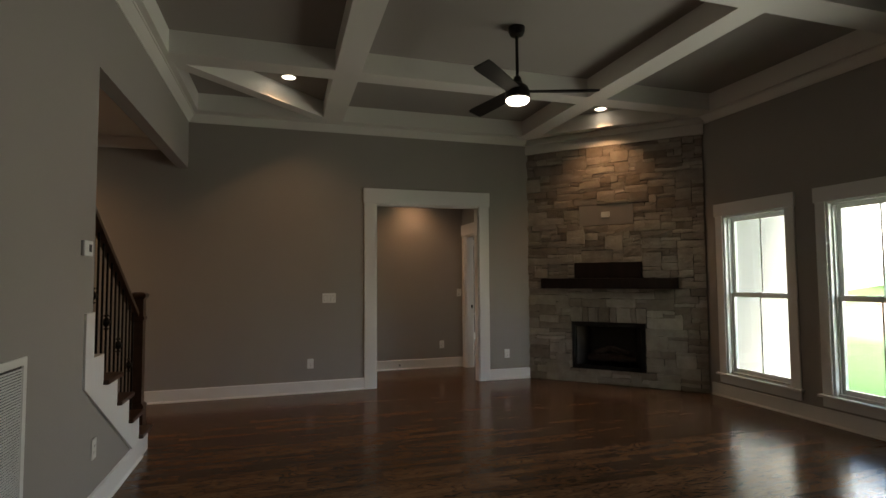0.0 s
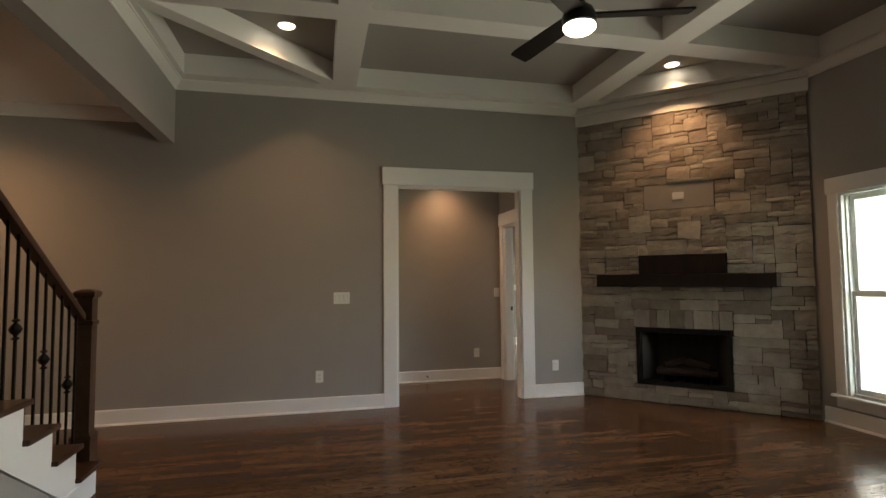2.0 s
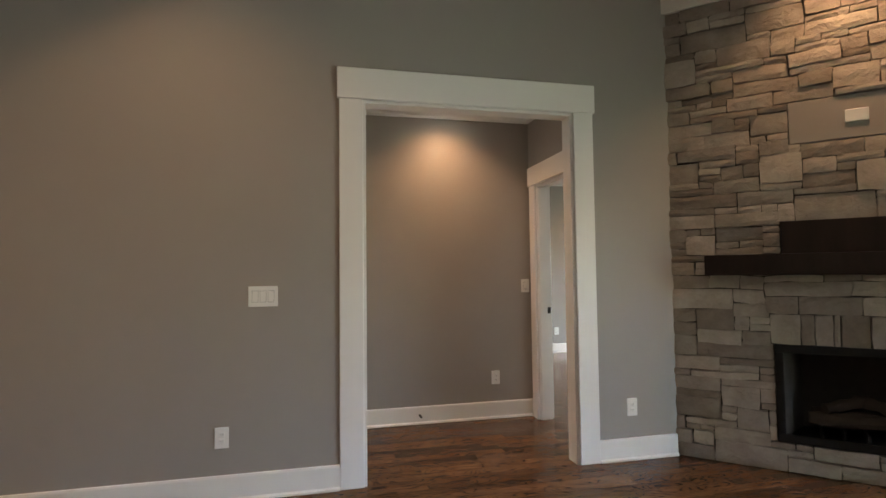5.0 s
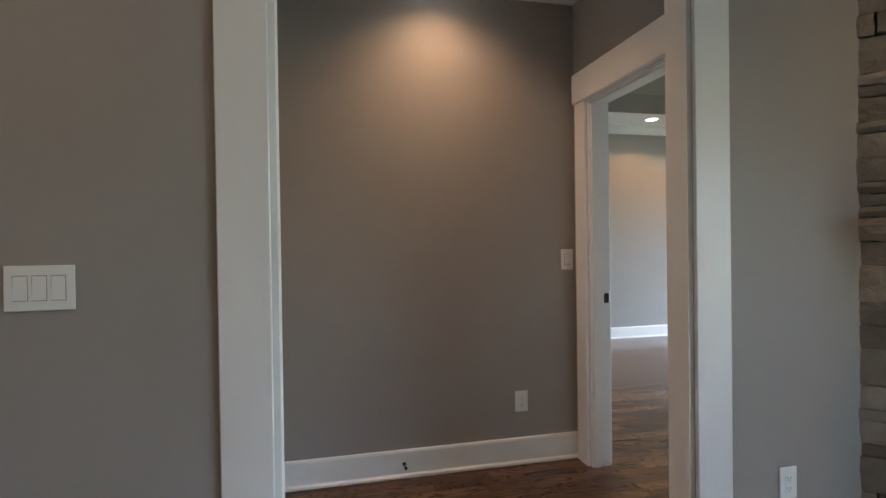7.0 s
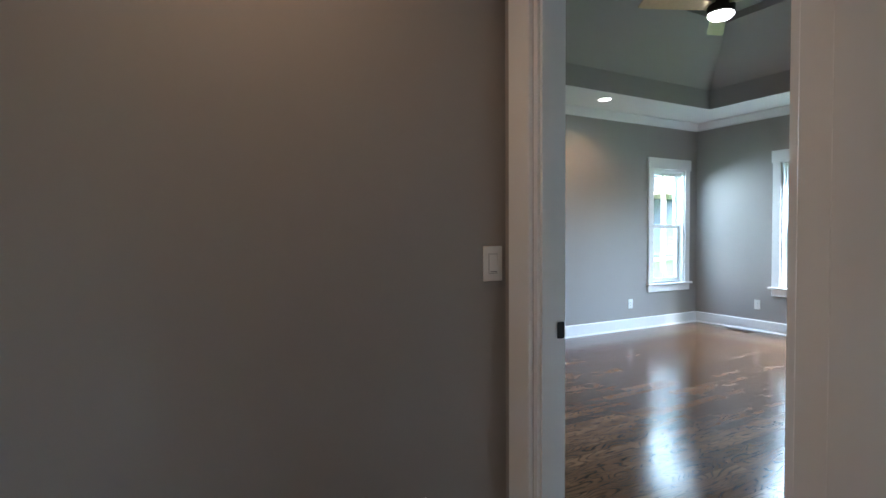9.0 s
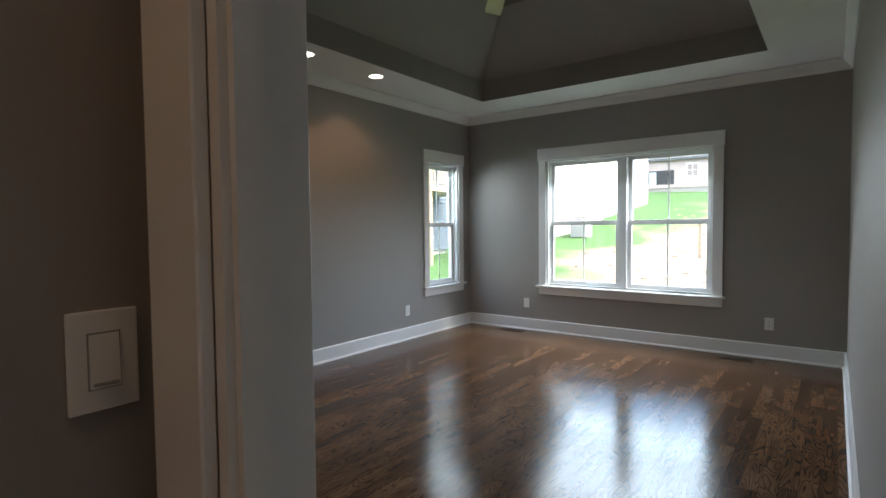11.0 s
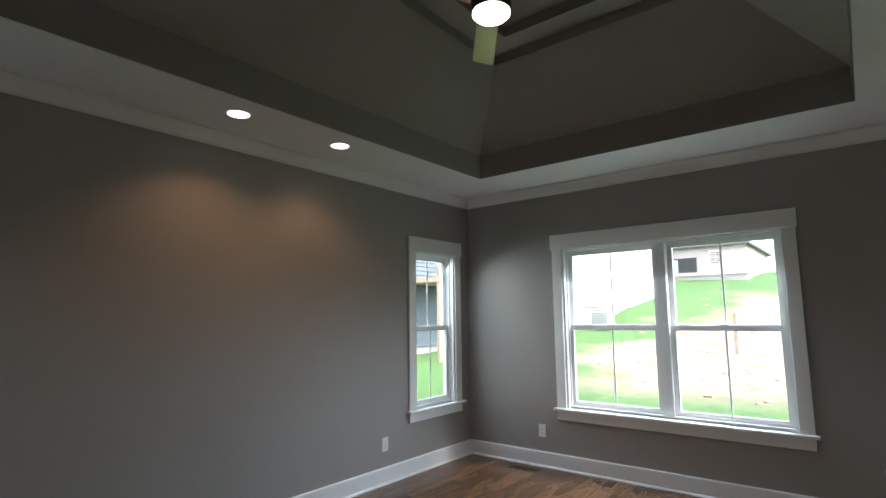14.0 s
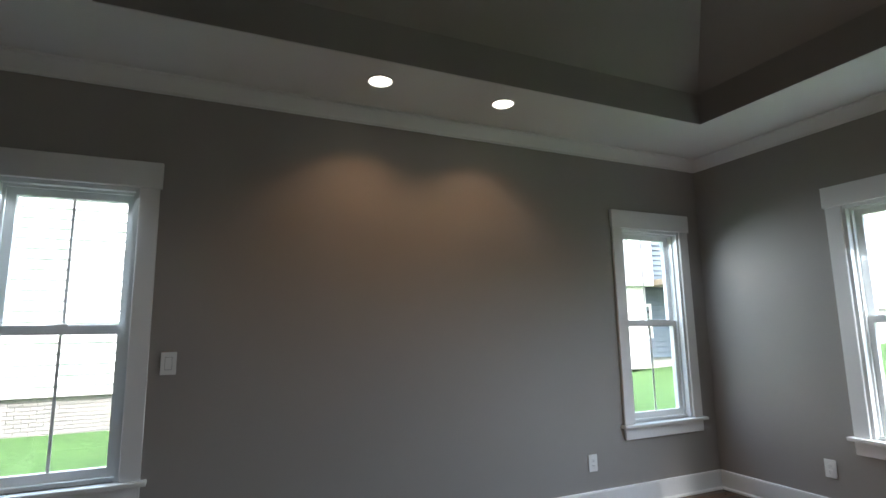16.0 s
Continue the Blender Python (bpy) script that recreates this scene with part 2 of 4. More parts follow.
def box(bm, x0, x1, y0, y1, z0, z1, m=None):
    vs = [bm.verts.new((x, y, z)) for z in (z0, z1) for y in (y0, y1) for x in (x0, x1)]
    for q in ((0, 2, 3, 1), (4, 5, 7, 6), (0, 1, 5, 4), (1, 3, 7, 5), (3, 2, 6, 7), (2, 0, 4, 6)):
        bm.faces.new([vs[k] for k in q])
    if m is not None:
        bmesh.ops.transform(bm, matrix=m, verts=vs)
    return vs


def bevelled(bm, width, segments=2):
    bmesh.ops.bevel(bm, geom=bm.edges[:], offset=width, segments=segments, profile=0.6, affect="EDGES", clamp_overlap=True)
    return bm


def bbox(x0, x1, y0, y1, z0, z1, bevel=0.003, segments=1):
    bm = bmesh.new()
    box(bm, x0, x1, y0, y1, z0, z1)
    return bevelled(bm, bevel, segments) if bevel else bm


def prism(bm, outline, a, b, m=None):
    """A closed outline of (x, z) pairs pushed from y = a to y = b."""
    n = len(outline)
    lo = [bm.verts.new((x, a, z)) for x, z in outline]
    hi = [bm.verts.new((x, b, z)) for x, z in outline]
    bm.faces.new(lo)
    bm.faces.new(hi[::-1])
    for k in range(n):
        bm.faces.new((lo[k], hi[k], hi[(k + 1) % n], lo[(k + 1) % n]))
    bmesh.ops.recalc_face_normals(bm, faces=bm.faces[:])
    if m is not None:
        bmesh.ops.transform(bm, matrix=m, verts=lo + hi)


def lathe(bm, profile, steps=28, m=None):
    rings = []
    for r, z in profile:
        rings.append([bm.verts.new((r * math.cos(2 * math.pi * k / steps), r * math.sin(2 * math.pi * k / steps), z)) for k in range(steps)])
    for a, b in zip(rings, rings[1:]):
        for k in range(steps):
            bm.faces.new((a[k], a[(k + 1) % steps], b[(k + 1) % steps], b[k]))
    bm.faces.new(rings[0][::-1])
    bm.faces.new(rings[-1])
    bmesh.ops.recalc_face_normals(bm, faces=bm.faces[:])
    if m is not None:
        bmesh.ops.transform(bm, matrix=m, verts=[v for r in rings for v in r])


def mesh_of(name, bm, mat, smooth=False):
    me = bpy.data.meshes.new(name)
    bm.to_mesh(me)
    bm.free()
    me.materials.append(mat)
    if smooth:
        for p in me.polygons:
            p.use_smooth = True
        me.set_sharp_from_angle(angle=radians(35))
    return me


def part(name, bm, mat, parent=None, label="", smooth=False):
    ob = new(name, mesh_of(name, bm, mat, smooth))
    if parent is not None:
        ob.parent = parent
    if label:
        ob["label"] = label
    return ob


def thing(name, m, label, category, group="", kind=""):
    ob = new(name)
    ob.matrix_world = m
    return tagged(ob, label, category, group, kind)


def structure(name, bm, mat, label, category):
    return tagged(part(name, bm, mat), label, category, "", "structure")


def wall_mesh(along, a0, a1, b0, b1, z0, z1, holes=()):
    """A wall along x or y from a0 to a1, b0 to b1 thick, with holes (a0, a1, z0, z1)."""
    bm = bmesh.new()

    def slab(p, q, lo, hi):
        if q - p > 1e-4 and hi - lo > 1e-4:
            if along == "x":
                box(bm, p, q, b0, b1, lo, hi)
            else:
                box(bm, b0, b1, p, q, lo, hi)

    at = a0
    for h0, h1, lo, hi in sorted(holes):
        slab(at, h0, z0, z1)
        slab(h0, h1, z0, lo)
        slab(h0, h1, hi, z1)
        at = h1
    slab(at, a1, z0, z1)
    bmesh.ops.remove_doubles(bm, verts=bm.verts[:], dist=1e-5)
    return bm


# ---- the shell ----
GX0, GX1, GY0, GY1, GZ = -0.55, 5.66, -3.6, 7.25, 3.68
OP0, OP1, OPZ = 1.748, 3.223, 2.455
VX0, VX1, VY1, VZ = 1.63, 3.41, 8.51, 2.864
BD0, BD1, BDZ = 7.545, 8.33, 2.13
BX0, BX1, BY0, BY1, BZ = 3.53, 9.207, 7.68, 11.915, 2.864
LD0, LD1 = 7.50, 8.26
# the third window is out of view, added to let in more light
W_GREAT = ((4.935, 0.835), (3.675, 0.835), (2.415, 0.835))
WG_Z = (0.29, 2.175)
WB_Z = (0.60, 2.185)
WB_EAST = (9.775, 1.91)
WB_NORTH = ((8.607, 0.655), (4.438, 0.655))

structure("wall_north_great_room", wall_mesh("x", -2.9, 5.82, 7.25, 7.37, 0, 3.85, [(OP0, OP1, 0, OPZ)]), WALL, "greige painted wall with a cased opening", "wall")
structure("wall_east_great_room", wall_mesh("y", GY0, 7.25, 5.66, 5.82, 0, 3.85, [(c - w / 2, c + w / 2, *WG_Z) for c, w in W_GREAT]), WALL, "greige painted outside wall with cased windows", "wall")
structure("wall_west_great_room", wall_mesh("y", GY0, 7.25, -0.67, -0.55, 0, 3.85, [(4.045, 7.25, -0.01, 2.81)]), WALL, "greige painted wall open to the staircase", "wall")
structure("wall_south_great_room", wall_mesh("x", -2.9, 5.82, GY0 - 0.12, GY0, 0, 3.85), WALL, "plain greige painted wall behind the great room", "wall")
structure("wall_west_stair_hall", wall_mesh("y", GY0, 7.37, -3.02, -2.9, 0, 3.85), WALL, "plain greige painted wall of the stair hall", "wall")
structure("wall_north_vestibule", wall_mesh("x", 1.51, 3.41, 8.51, 8.63, 0, 4.0), WALL, "greige painted wall under a warm downlight", "wall")
structure("wall_west_vestibule", wall_mesh("y", 7.37, 8.51, 1.51, 1.63, 0, 4.0, [(LD0, LD1, 0, 2.13)]), WALL, "greige painted wall with a closed door", "wall")
structure("wall_west_bedroom", wall_mesh("y", 7.37, 12.075, 3.41, 3.53, 0, 4.0, [(BD0 - 0.02, BD1 + 0.02, 0, BDZ)]), WALL, "greige painted wall with the bedroom doorway", "wall")
structure("wall_north_bedroom", wall_mesh("x", 3.53, 9.367, 11.915, 12.075, 0, 4.0, [(c - w / 2, c + w / 2, *WB_Z) for c, w in WB_NORTH]), WALL, "greige painted wall with two narrow windows", "wall")
structure("wall_east_bedroom", wall_mesh("y", 7.56, 11.915, 9.207, 9.367, 0, 4.0, [(WB_EAST[0] - WB_EAST[1] / 2, WB_EAST[0] + WB_EAST[1] / 2, *WB_Z)]), WALL, "greige painted wall with a double window", "wall")
structure("wall_south_bedroom", wall_mesh("x", 4.6, 9.207, 7.56, 7.68, 0, 4.0), WALL, "plain greige painted bedroom wall", "wall")


# unseen slab, added so that no sky light leaks past the ceilings
structure("roof", wall_mesh("x", -3.02, 9.367, GY0 - 0.12, 12.075, 4.0, 4.12), WHITE, "unseen slab added above the rooms to keep sky light out", "roof")
structure("wall_south_bedroom_outside", wall_mesh("x", 5.82, 9.367, 7.30, 7.42, -0.6, 4.0), WALL, "plain outside wall of the bedroom", "wall")
structure("wall_south_bedroom_recess", wall_mesh("x", 3.53, 5.82, 7.37, 7.42, 0, 4.0), WALL, "plain greige wall behind the open door", "wall")
structure("wall_recess_side", wall_mesh("y", 7.42, 7.56, 4.6, 4.7, 0, 4.0), WALL, "short greige wall end beside the door recess", "wall")


def subfloor():
    bm = bmesh.new()
    box(bm, -2.9, 5.66, GY0, 7.37, -0.2, -0.02)
    box(bm, 1.51, 9.2, 7.37, 12.0, -0.2, -0.02)
    return bm


structure("floor", subfloor(), MORTAR, "subfloor under stained oak boards", "floor")


# great room ceiling with white coffer beams
def great_ceiling():
    bm = bmesh.new()
    box(bm, -0.67, 5.82, GY0, 7.37, GZ, 3.85)
    return bm


structure("ceiling_great_room", great_ceiling(), CEIL_GREY, "greige coffered ceiling panels", "ceiling")
BEAM_Z = 3.47
XB = ((1.035, 1.285), (3.825, 4.075))
YB = ((5.36, 5.60), (3.06, 3.32), (0.75, 1.01))
EDGE = 0.13


def beam_grid():
    bm = bmesh.new()
    # border against the walls
    box(bm, GX0, GX0 + EDGE, GY0, GY1, BEAM_Z, GZ)
    box(bm, GX1 - EDGE, GX1, GY0, GY1, BEAM_Z, GZ)
    box(bm, GX0 + EDGE, GX1 - EDGE, GY1 - 0.22, GY1, BEAM_Z, GZ)
    for a, b in XB:
        box(bm, a, b, GY0, GY1 - 0.22, BEAM_Z, GZ)
    xs = [GX0 + EDGE] + [v for p in XB for v in p] + [GX1 - EDGE]
    for a, b in YB:
        for k in range(0, 6, 2):
            box(bm, xs[k], xs[k + 1], a, b, BEAM_Z, GZ)
    return bm


structure("ceiling_beams", beam_grid(), BEAM_WHITE, "white painted coffer beams", "ceiling beam")


def diagonal(x0, y0, x1, y1, w):
    bm = bmesh.new()
    d = math.hypot(x1 - x0, y1 - y0)
    box(bm, 0, d, -w / 2, w / 2, BEAM_Z + 0.003, GZ, pose(x0, y0, 0, 0, 0, math.degrees(math.atan2(y1 - y0, x1 - x0))))
    return bm


structure("ceiling_beam_diagonal_west", diagonal(-0.42, 5.62, 1.04, 7.04, 0.15), BEAM_WHITE, "white painted diagonal coffer beam", "ceiling beam")
structure("ceiling_beam_diagonal_east", diagonal(5.53, 5.62, 4.07, 7.04, 0.15), BEAM_WHITE, "white painted diagonal coffer beam", "ceiling beam")

CROWN = ((0, 0), (0.012, 0), (0.016, 0.02), (0.04, 0.045), (0.075, 0.085), (0.085, 0.10), (0.10, 0.10), (0.10, 0.12), (0, 0.12))
BASE = ((0, 0), (0.03, 0), (0.03, 0.012), (0.018, 0.022), (0.018, 0.14), (0.014, 0.15), (0.0, 0.152))


def run(profile, x0, y0, x1, y1, z, scale=1.0):
    """A moulding along a wall; the room lies to the left of the way from the first point to the second."""
    bm = bmesh.new()
    d = math.hypot(x1 - x0, y1 - y0)
    a = math.degrees(math.atan2(y1 - y0, x1 - x0))
    prism(bm, [(x * scale, zz * scale) for x, zz in profile], 0, d, pose(x0, y0, z, 0, 0, a) @ pose(0, 0, 0, 0, 0, 90) @ Matrix.Diagonal((1, -1, 1, 1)))
    bmesh.ops.recalc_face_normals(bm, faces=bm.faces[:])
    return bm


def trim(name, profile, path, z, mat, label, scale=1.0):
    for (x0, y0), (x1, y1) in path:
        structure(name, run(profile, x0, y0, x1, y1, z, scale), mat, label, "trim")


trim("trim", CROWN, [((3.97, 7.25), (-0.55, 7.25)), ((-0.55, 7.25), (-0.55, GY0)), ((5.66, GY0), (5.66, 5.62))], 3.378, BEAM_WHITE, "white crown moulding under the coffers", 0.77)
trim("trim", CROWN, [((3.41, 8.51), (1.63, 8.51)), ((1.63, 8.51), (1.63, 7.37)), ((3.41, 7.37), (3.41, 8.51)), ((1.63, 7.37), (3.41, 7.37))], 2.744, WHITE, "white crown moulding")
trim("trim", CROWN, [((9.207, 11.915), (3.53, 11.915)), ((9.207, 7.68), (9.207, 11.915)), ((4.6, 7.68), (9.207, 7.68)), ((3.53, 11.915), (3.53, 7.42))], 2.764, CEIL_WHITE, "white crown moulding of the bedroom", 0.83)
trim("baseboard", BASE, [((1.598, 7.25), (-2.9, 7.25)), ((3.99, 7.25), (3.373, 7.25)), ((5.66, GY0), (5.66, 5.58)), ((-0.55, 4.1), (-0.55, GY0)),
                         ((3.41, 8.51), (1.63, 8.51)), ((9.207, 11.915), (3.53, 11.915)), ((9.207, 7.68), (9.207, 11.915)), ((4.6, 7.68), (9.207, 7.68)), ((3.53, 11.915), (3.53, 8.465))], 0, WHITE, "white painted baseboard")


# small ceilings
def flat(x0, x1, y0, y1, z0, z1):
    bm = bmesh.new()
    box(bm, x0, x1, y0, y1, z0, z1)
    return bm


structure("ceiling_vestibule", flat(1.51, 3.41, 7.37, 8.63, 2.864, 2.98), CEIL_WHITE, "white painted vestibule ceiling", "ceiling")
structure("ceiling_stair_hall", flat(-2.9, -0.67, GY0, 7.25, 3.13, 3.3), CEIL_WHITE, "white painted stair hall ceiling", "ceiling")
trim("trim", CROWN, [((-0.67, 7.25), (-2.9, 7.25))], 3.01, WHITE, "white crown moulding of the stair hall")


def tray_ceiling():
    bm = bmesh.new()

    def ring(x0, x1, y0, y1, z):
        return [bm.verts.new(p) for p in ((x0, y0, z), (x1, y0, z), (x1, y1, z), (x0, y1, z))]

    e = 0.005
    levels = [(TX0 + e, TX1 - e, TY0 + e, TY1 - e, BZ + 0.001), (TX0 + e, TX1 - e, TY0 + e, TY1 - e, 3.10), (TX0 + .62, TX1 - .62, TY0 + .62, TY1 - .62, 3.62), (TX0 + .62, TX1 - .62, TY0 + .62, TY1 - .62, 3.70),
              (TX0 + .84, TX1 - .84, TY0 + .84, TY1 - .84, 3.70), (TX0 + .84, TX1 - .84, TY0 + .84, TY1 - .84, 3.78)]
    rings = [ring(*lv) for lv in levels]
    for a, b in zip(rings, rings[1:]):
        for k in range(4):
            bm.faces.new((a[k], b[k], b[(k + 1) % 4], a[(k + 1) % 4]))
    bm.faces.new(rings[-1][::-1])
    return bm


TX0, TX1, TY0, TY1 = 4.6, 8.48, 8.28, 11.22


def soffit():
    bm = bmesh.new()
    box(bm, 3.53, 9.207, TY1, 11.915, BZ, 3.0)
    box(bm, 3.53, 9.207, 7.3, TY0, BZ, 3.0)
    box(bm, TX1, 9.207, TY0, TY1, BZ, 3.0)
    box(bm, 3.53, TX0, TY0, TY1, BZ, 3.0)
    return bm


structure("ceiling_bedroom_border", soffit(), CEIL_WHITE, "white painted flat border of the tray ceiling", "ceiling")
structure("ceiling_bedroom_tray", tray_ceiling(), CEIL_GREY, "greige painted raised tray with sloped sides", "ceiling")

# ---- windows and doors ----


def sash(parent, name, w, h, y, m0, muntin=True):
    """One sash frame with its pane and its upright grille bar; m0 is (x, z) of its lower left corner."""
    bm = bmesh.new()
    x, z = m0
    f = 0.046
    box(bm, x, x + f, y, y + 0.035, z, z + h)
    box(bm, x + w - f, x + w, y, y + 0.035, z, z + h)
    box(bm, x + f, x + w - f, y, y + 0.035, z, z + f)
    box(bm, x + f, x + w - f, y, y + 0.035, z + h - f, z + h)
    s = part(name, bm, VINYL, parent)
    pane = bmesh.new()
    box(pane, x + f, x + w - f, y + 0.016, y + 0.019, z + f, z + h - f)
    g = part("pane", pane, GLASS, s)
    g.visible_shadow = False
    part("grille_bar", bbox(x + w / 2 - 0.008, x + w / 2 + 0.008, y + 0.008, y + 0.015, z + f, z + h - f, 0.002), VINYL, s)
    return s


def window(name, m, units, w, z0, z1, label):
    """A cased double-hung window of one or two units; the origin is under its middle on the inner wall face, y points out."""
    win = thing(name, m, label, "window", "", "structure")
    a = -w / 2
    cw = 0.10
    part("casing", bbox(a - cw, a, -0.02, 0.0, z0, z1, 0.003), WHITE, win)
    part("casing", bbox(-a, -a + cw, -0.02, 0.0, z0, z1, 0.003), WHITE, win)
    part("header", bbox(a - cw - 0.012, -a + cw + 0.012, -0.03, 0.0, z1, z1 + 0.15, 0.003), WHITE, win)
    part("window_sill", bbox(a - cw - 0.03, -a + cw + 0.03, -0.055, 0.03, z0 - 0.025, z0, 0.006, 2), WHITE, win)
    part("apron", bbox(a - cw, -a + cw, -0.02, 0.0, z0 - 0.115, z0 - 0.025, 0.003), WHITE, win)
    bm = bmesh.new()
    j = 0.022
    box(bm, a, a + j, 0.0, 0.15, z0, z1)
    box(bm, -a - j, -a, 0.0, 0.15, z0, z1)
    box(bm, a + j, -a - j, 0.0, 0.15, z1 - j, z1)
    box(bm, a + j, -a - j, 0.03, 0.15, z0, z0 + j)
    # stops on the frame
    box(bm, a + j, a + j + 0.014, 0.045, 0.06, z0 + j, z1 - j)
    box(bm, -a - j - 0.014, -a - j, 0.045, 0.06, z0 + j, z1 - j)
    box(bm, a + j, -a - j, 0.0451, 0.0601, z1 - j - 0.014, z1 - j)
    if units == 2:
        box(bm, -0.045, 0.045, 0.03, 0.15, z0 + j, z1 - j)
    part("window_frame", bm, VINYL, win)
    clear = (w - 2 * j - (0.09 if units == 2 else 0)) / units
    mid = z0 + j + (z1 - z0 - 2 * j) * 0.5
    for k in range(units):
        x = a + j + k * (clear + 0.09)
        sash(win, "lower_sash", clear, mid + 0.019 - z0 - j, 0.066, (x, z0 + j))
        sash(win, "upper_sash", clear, z1 - j - mid + 0.019, 0.104, (x, mid - 0.019))
        part("sash_lock", bbox(x + clear / 2 - 0.03, x + clear / 2 + 0.03, 0.068, 0.09, mid + 0.019, mid + 0.034, 0.005, 2), VINYL, win)
    return win


k = 1
for c, w in W_GREAT:
    window("window_%d" % k, pose(5.66, c, 0, 0, 0, -90), 1, w, *WG_Z, "white double-hung great room window with wide flat casing")
    k += 1
window("window_6", pose(9.207, WB_EAST[0], 0, 0, 0, -90), 2, WB_EAST[1], *WB_Z, "white twin double-hung bedroom window with flat casing")
k = 4
for c, w in WB_NORTH:
    window("window_%d" % k, pose(c, 11.915, 0), 1, w, *WB_Z, "narrow white double-hung bedroom window with flat casing")
    k += 1


def cased_frame(name, m, w, h, depth, cw, head, label, both=True, stop=True):
    """Jambs and flat casing of an opening; the origin is under its middle on the near wall face, y goes through the wall."""
    d = thing(name, m, label, "door frame", "", "structure")
    a = w / 2
    faces = [(-0.02, 0.0, -0.03)] + ([(depth, depth + 0.02, depth + 0.03)] if both else [])
    for y0, y1, yh in faces:
        part("casing", bbox(-a - cw, -a, y0, y1, 0, h, 0.003), WHITE, d)
        part("casing", bbox(a, a + cw, y0, y1, 0, h, 0.003), WHITE, d)
        part("header", bbox(-a - cw - 0.014, a + cw + 0.014, min(yh, y0, y1) if yh < 0 else y0, max(yh, y1) if yh > 0 else y1, h, h + head, 0.003), WHITE, d)
    bm = bmesh.new()
    t = 0.02
    box(bm, -a, -a + t, 0.0, depth, 0, h)
    box(bm, a - t, a, 0.0, depth, 0, h)
    box(bm, -a + t, a - t, 0.0, depth, h - t, h)
    part("jamb", bm, WHITE, d)
    if stop:
        bm = bmesh.new()
        s0, s1 = depth * 0.1, depth * 0.1 + 0.035
        box(bm, -a + t, -a + t + 0.011, s0, s1, 0, h - t)
        box(bm, a - t - 0.011, a - t, s0, s1, 0, h - t)
        box(bm, -a + t + 0.011, a - t - 0.011, s0, s1, h - t - 0.011, h - t)
        part("stop", bm, WHITE, d)
    return d


cased_frame("door_frame_1", pose((OP0 + OP1) / 2, 7.25, 0), OP1 - OP0, OPZ, 0.12, 0.150, 0.20, "wide white cased opening without a door", True, False)
bed_frame = cased_frame("door_frame_2", pose(3.41, (BD0 + BD1) / 2, 0, 0, 0, -90), BD1 - BD0 + 0.04, BDZ, 0.12, 0.115, 0.175, "white cased bedroom doorway with strike plate")
left_frame = cased_frame("door_frame_3", pose(1.63, (LD0 + LD1) / 2, 0, 0, 0, 90), LD1 - LD0, 2.13, 0.12, 0.115, 0.175, "white cased frame of a closed door", True, True)


def panel_door(name, m, w, h, label):
    """A two-panel leaf; the origin is at the foot of the hinge edge, x runs to the lock, y is the thickness."""
    d = thing(name, m, label, "door", "", "structure")
    t, st, lock, top, bot = 0.036, 0.115, (0.93, 1.07), 0.115, 0.20
    bm = bmesh.new()
    box(bm, 0, st, 0, t, 0, h)
    box(bm, w - st, w, 0, t, 0, h)
    for z0, z1 in ((0, bot), lock, (h - top, h)):
        box(bm, st, w - st, 0, t, z0, z1)
    part("leaf_frame", bm, DOOR_WHITE, d)
    for z0, z1 in ((bot, lock[0]), (lock[1], h - top)):
        bm = bmesh.new()
        o = [(st, z0, 0.0), (st + 0.022, z0 + 0.022, 0.012), (st + 0.05, z0 + 0.05, 0.012), (st + 0.062, z0 + 0.062, 0.006)]
        for side in (0, 1):
            rings = []
            for x, z, dep in o:
                y = dep if side == 0 else t - dep
                rings.append([bm.verts.new(p) for p in ((x, y, z), (w - x, y, z), (w - x, y, z1 - (z - z0)), (x, y, z1 - (z - z0)))])
            for p, q in zip(rings, rings[1:]):
                for k in range(4):
                    bm.faces.new((p[k], p[(k + 1) % 4], q[(k + 1) % 4], q[k]))
            bm.faces.new(rings[-1])
        bmesh.ops.recalc_face_normals(bm, faces=bm.faces[:])
        part("panel", bm, DOOR_WHITE, d)
    return d


def hinge(parent, x, y, z):
    bm = bmesh.new()
    lathe(bm, [(0.0065, -0.05), (0.0075, -0.048), (0.0075, 0.048), (0.0065, 0.05)], 12, pose(x, y, z))
    box(bm, x - 0.0015, x + 0.0015, y - 0.02, y, z - 0.048, z + 0.048)
    part("hinge", bm, BLACK, parent, "matte black hinge")


def door_knob(parent, x, y, z, side):
    bm = bmesh.new()
    prof = [(0.032, 0), (0.033, 0.004), (0.030, 0.008), (0.012, 0.010), (0.011, 0.032), (0.020, 0.036), (0.027, 0.046), (0.027, 0.056), (0.018, 0.064)]
    lathe(bm, prof, 20, pose(x, y, z, 90 if side < 0 else -90))
    part("door_handle", bm, BLACK, parent, "matte black door knob", True)


left_door = panel_door("door_1", pose(1.60, LD1 - 0.022, 0.01, 0, 0, -90), LD1 - LD0 - 0.044, 2.09, "closed white two-panel door with black hinges")
for z in (0.36, 1.12, 1.90):
    hinge(left_door, -0.002, 0.054, z)
bed_door = panel_door("door_2", pose(3.475, 7.544, 0.01), 0.74, 2.09, "open white two-panel bedroom door with black knob")
door_knob(bed_door, 0.68, 0.036, 0.95, 1)
door_knob(bed_door, 0.68, 0.0, 0.95, -1)


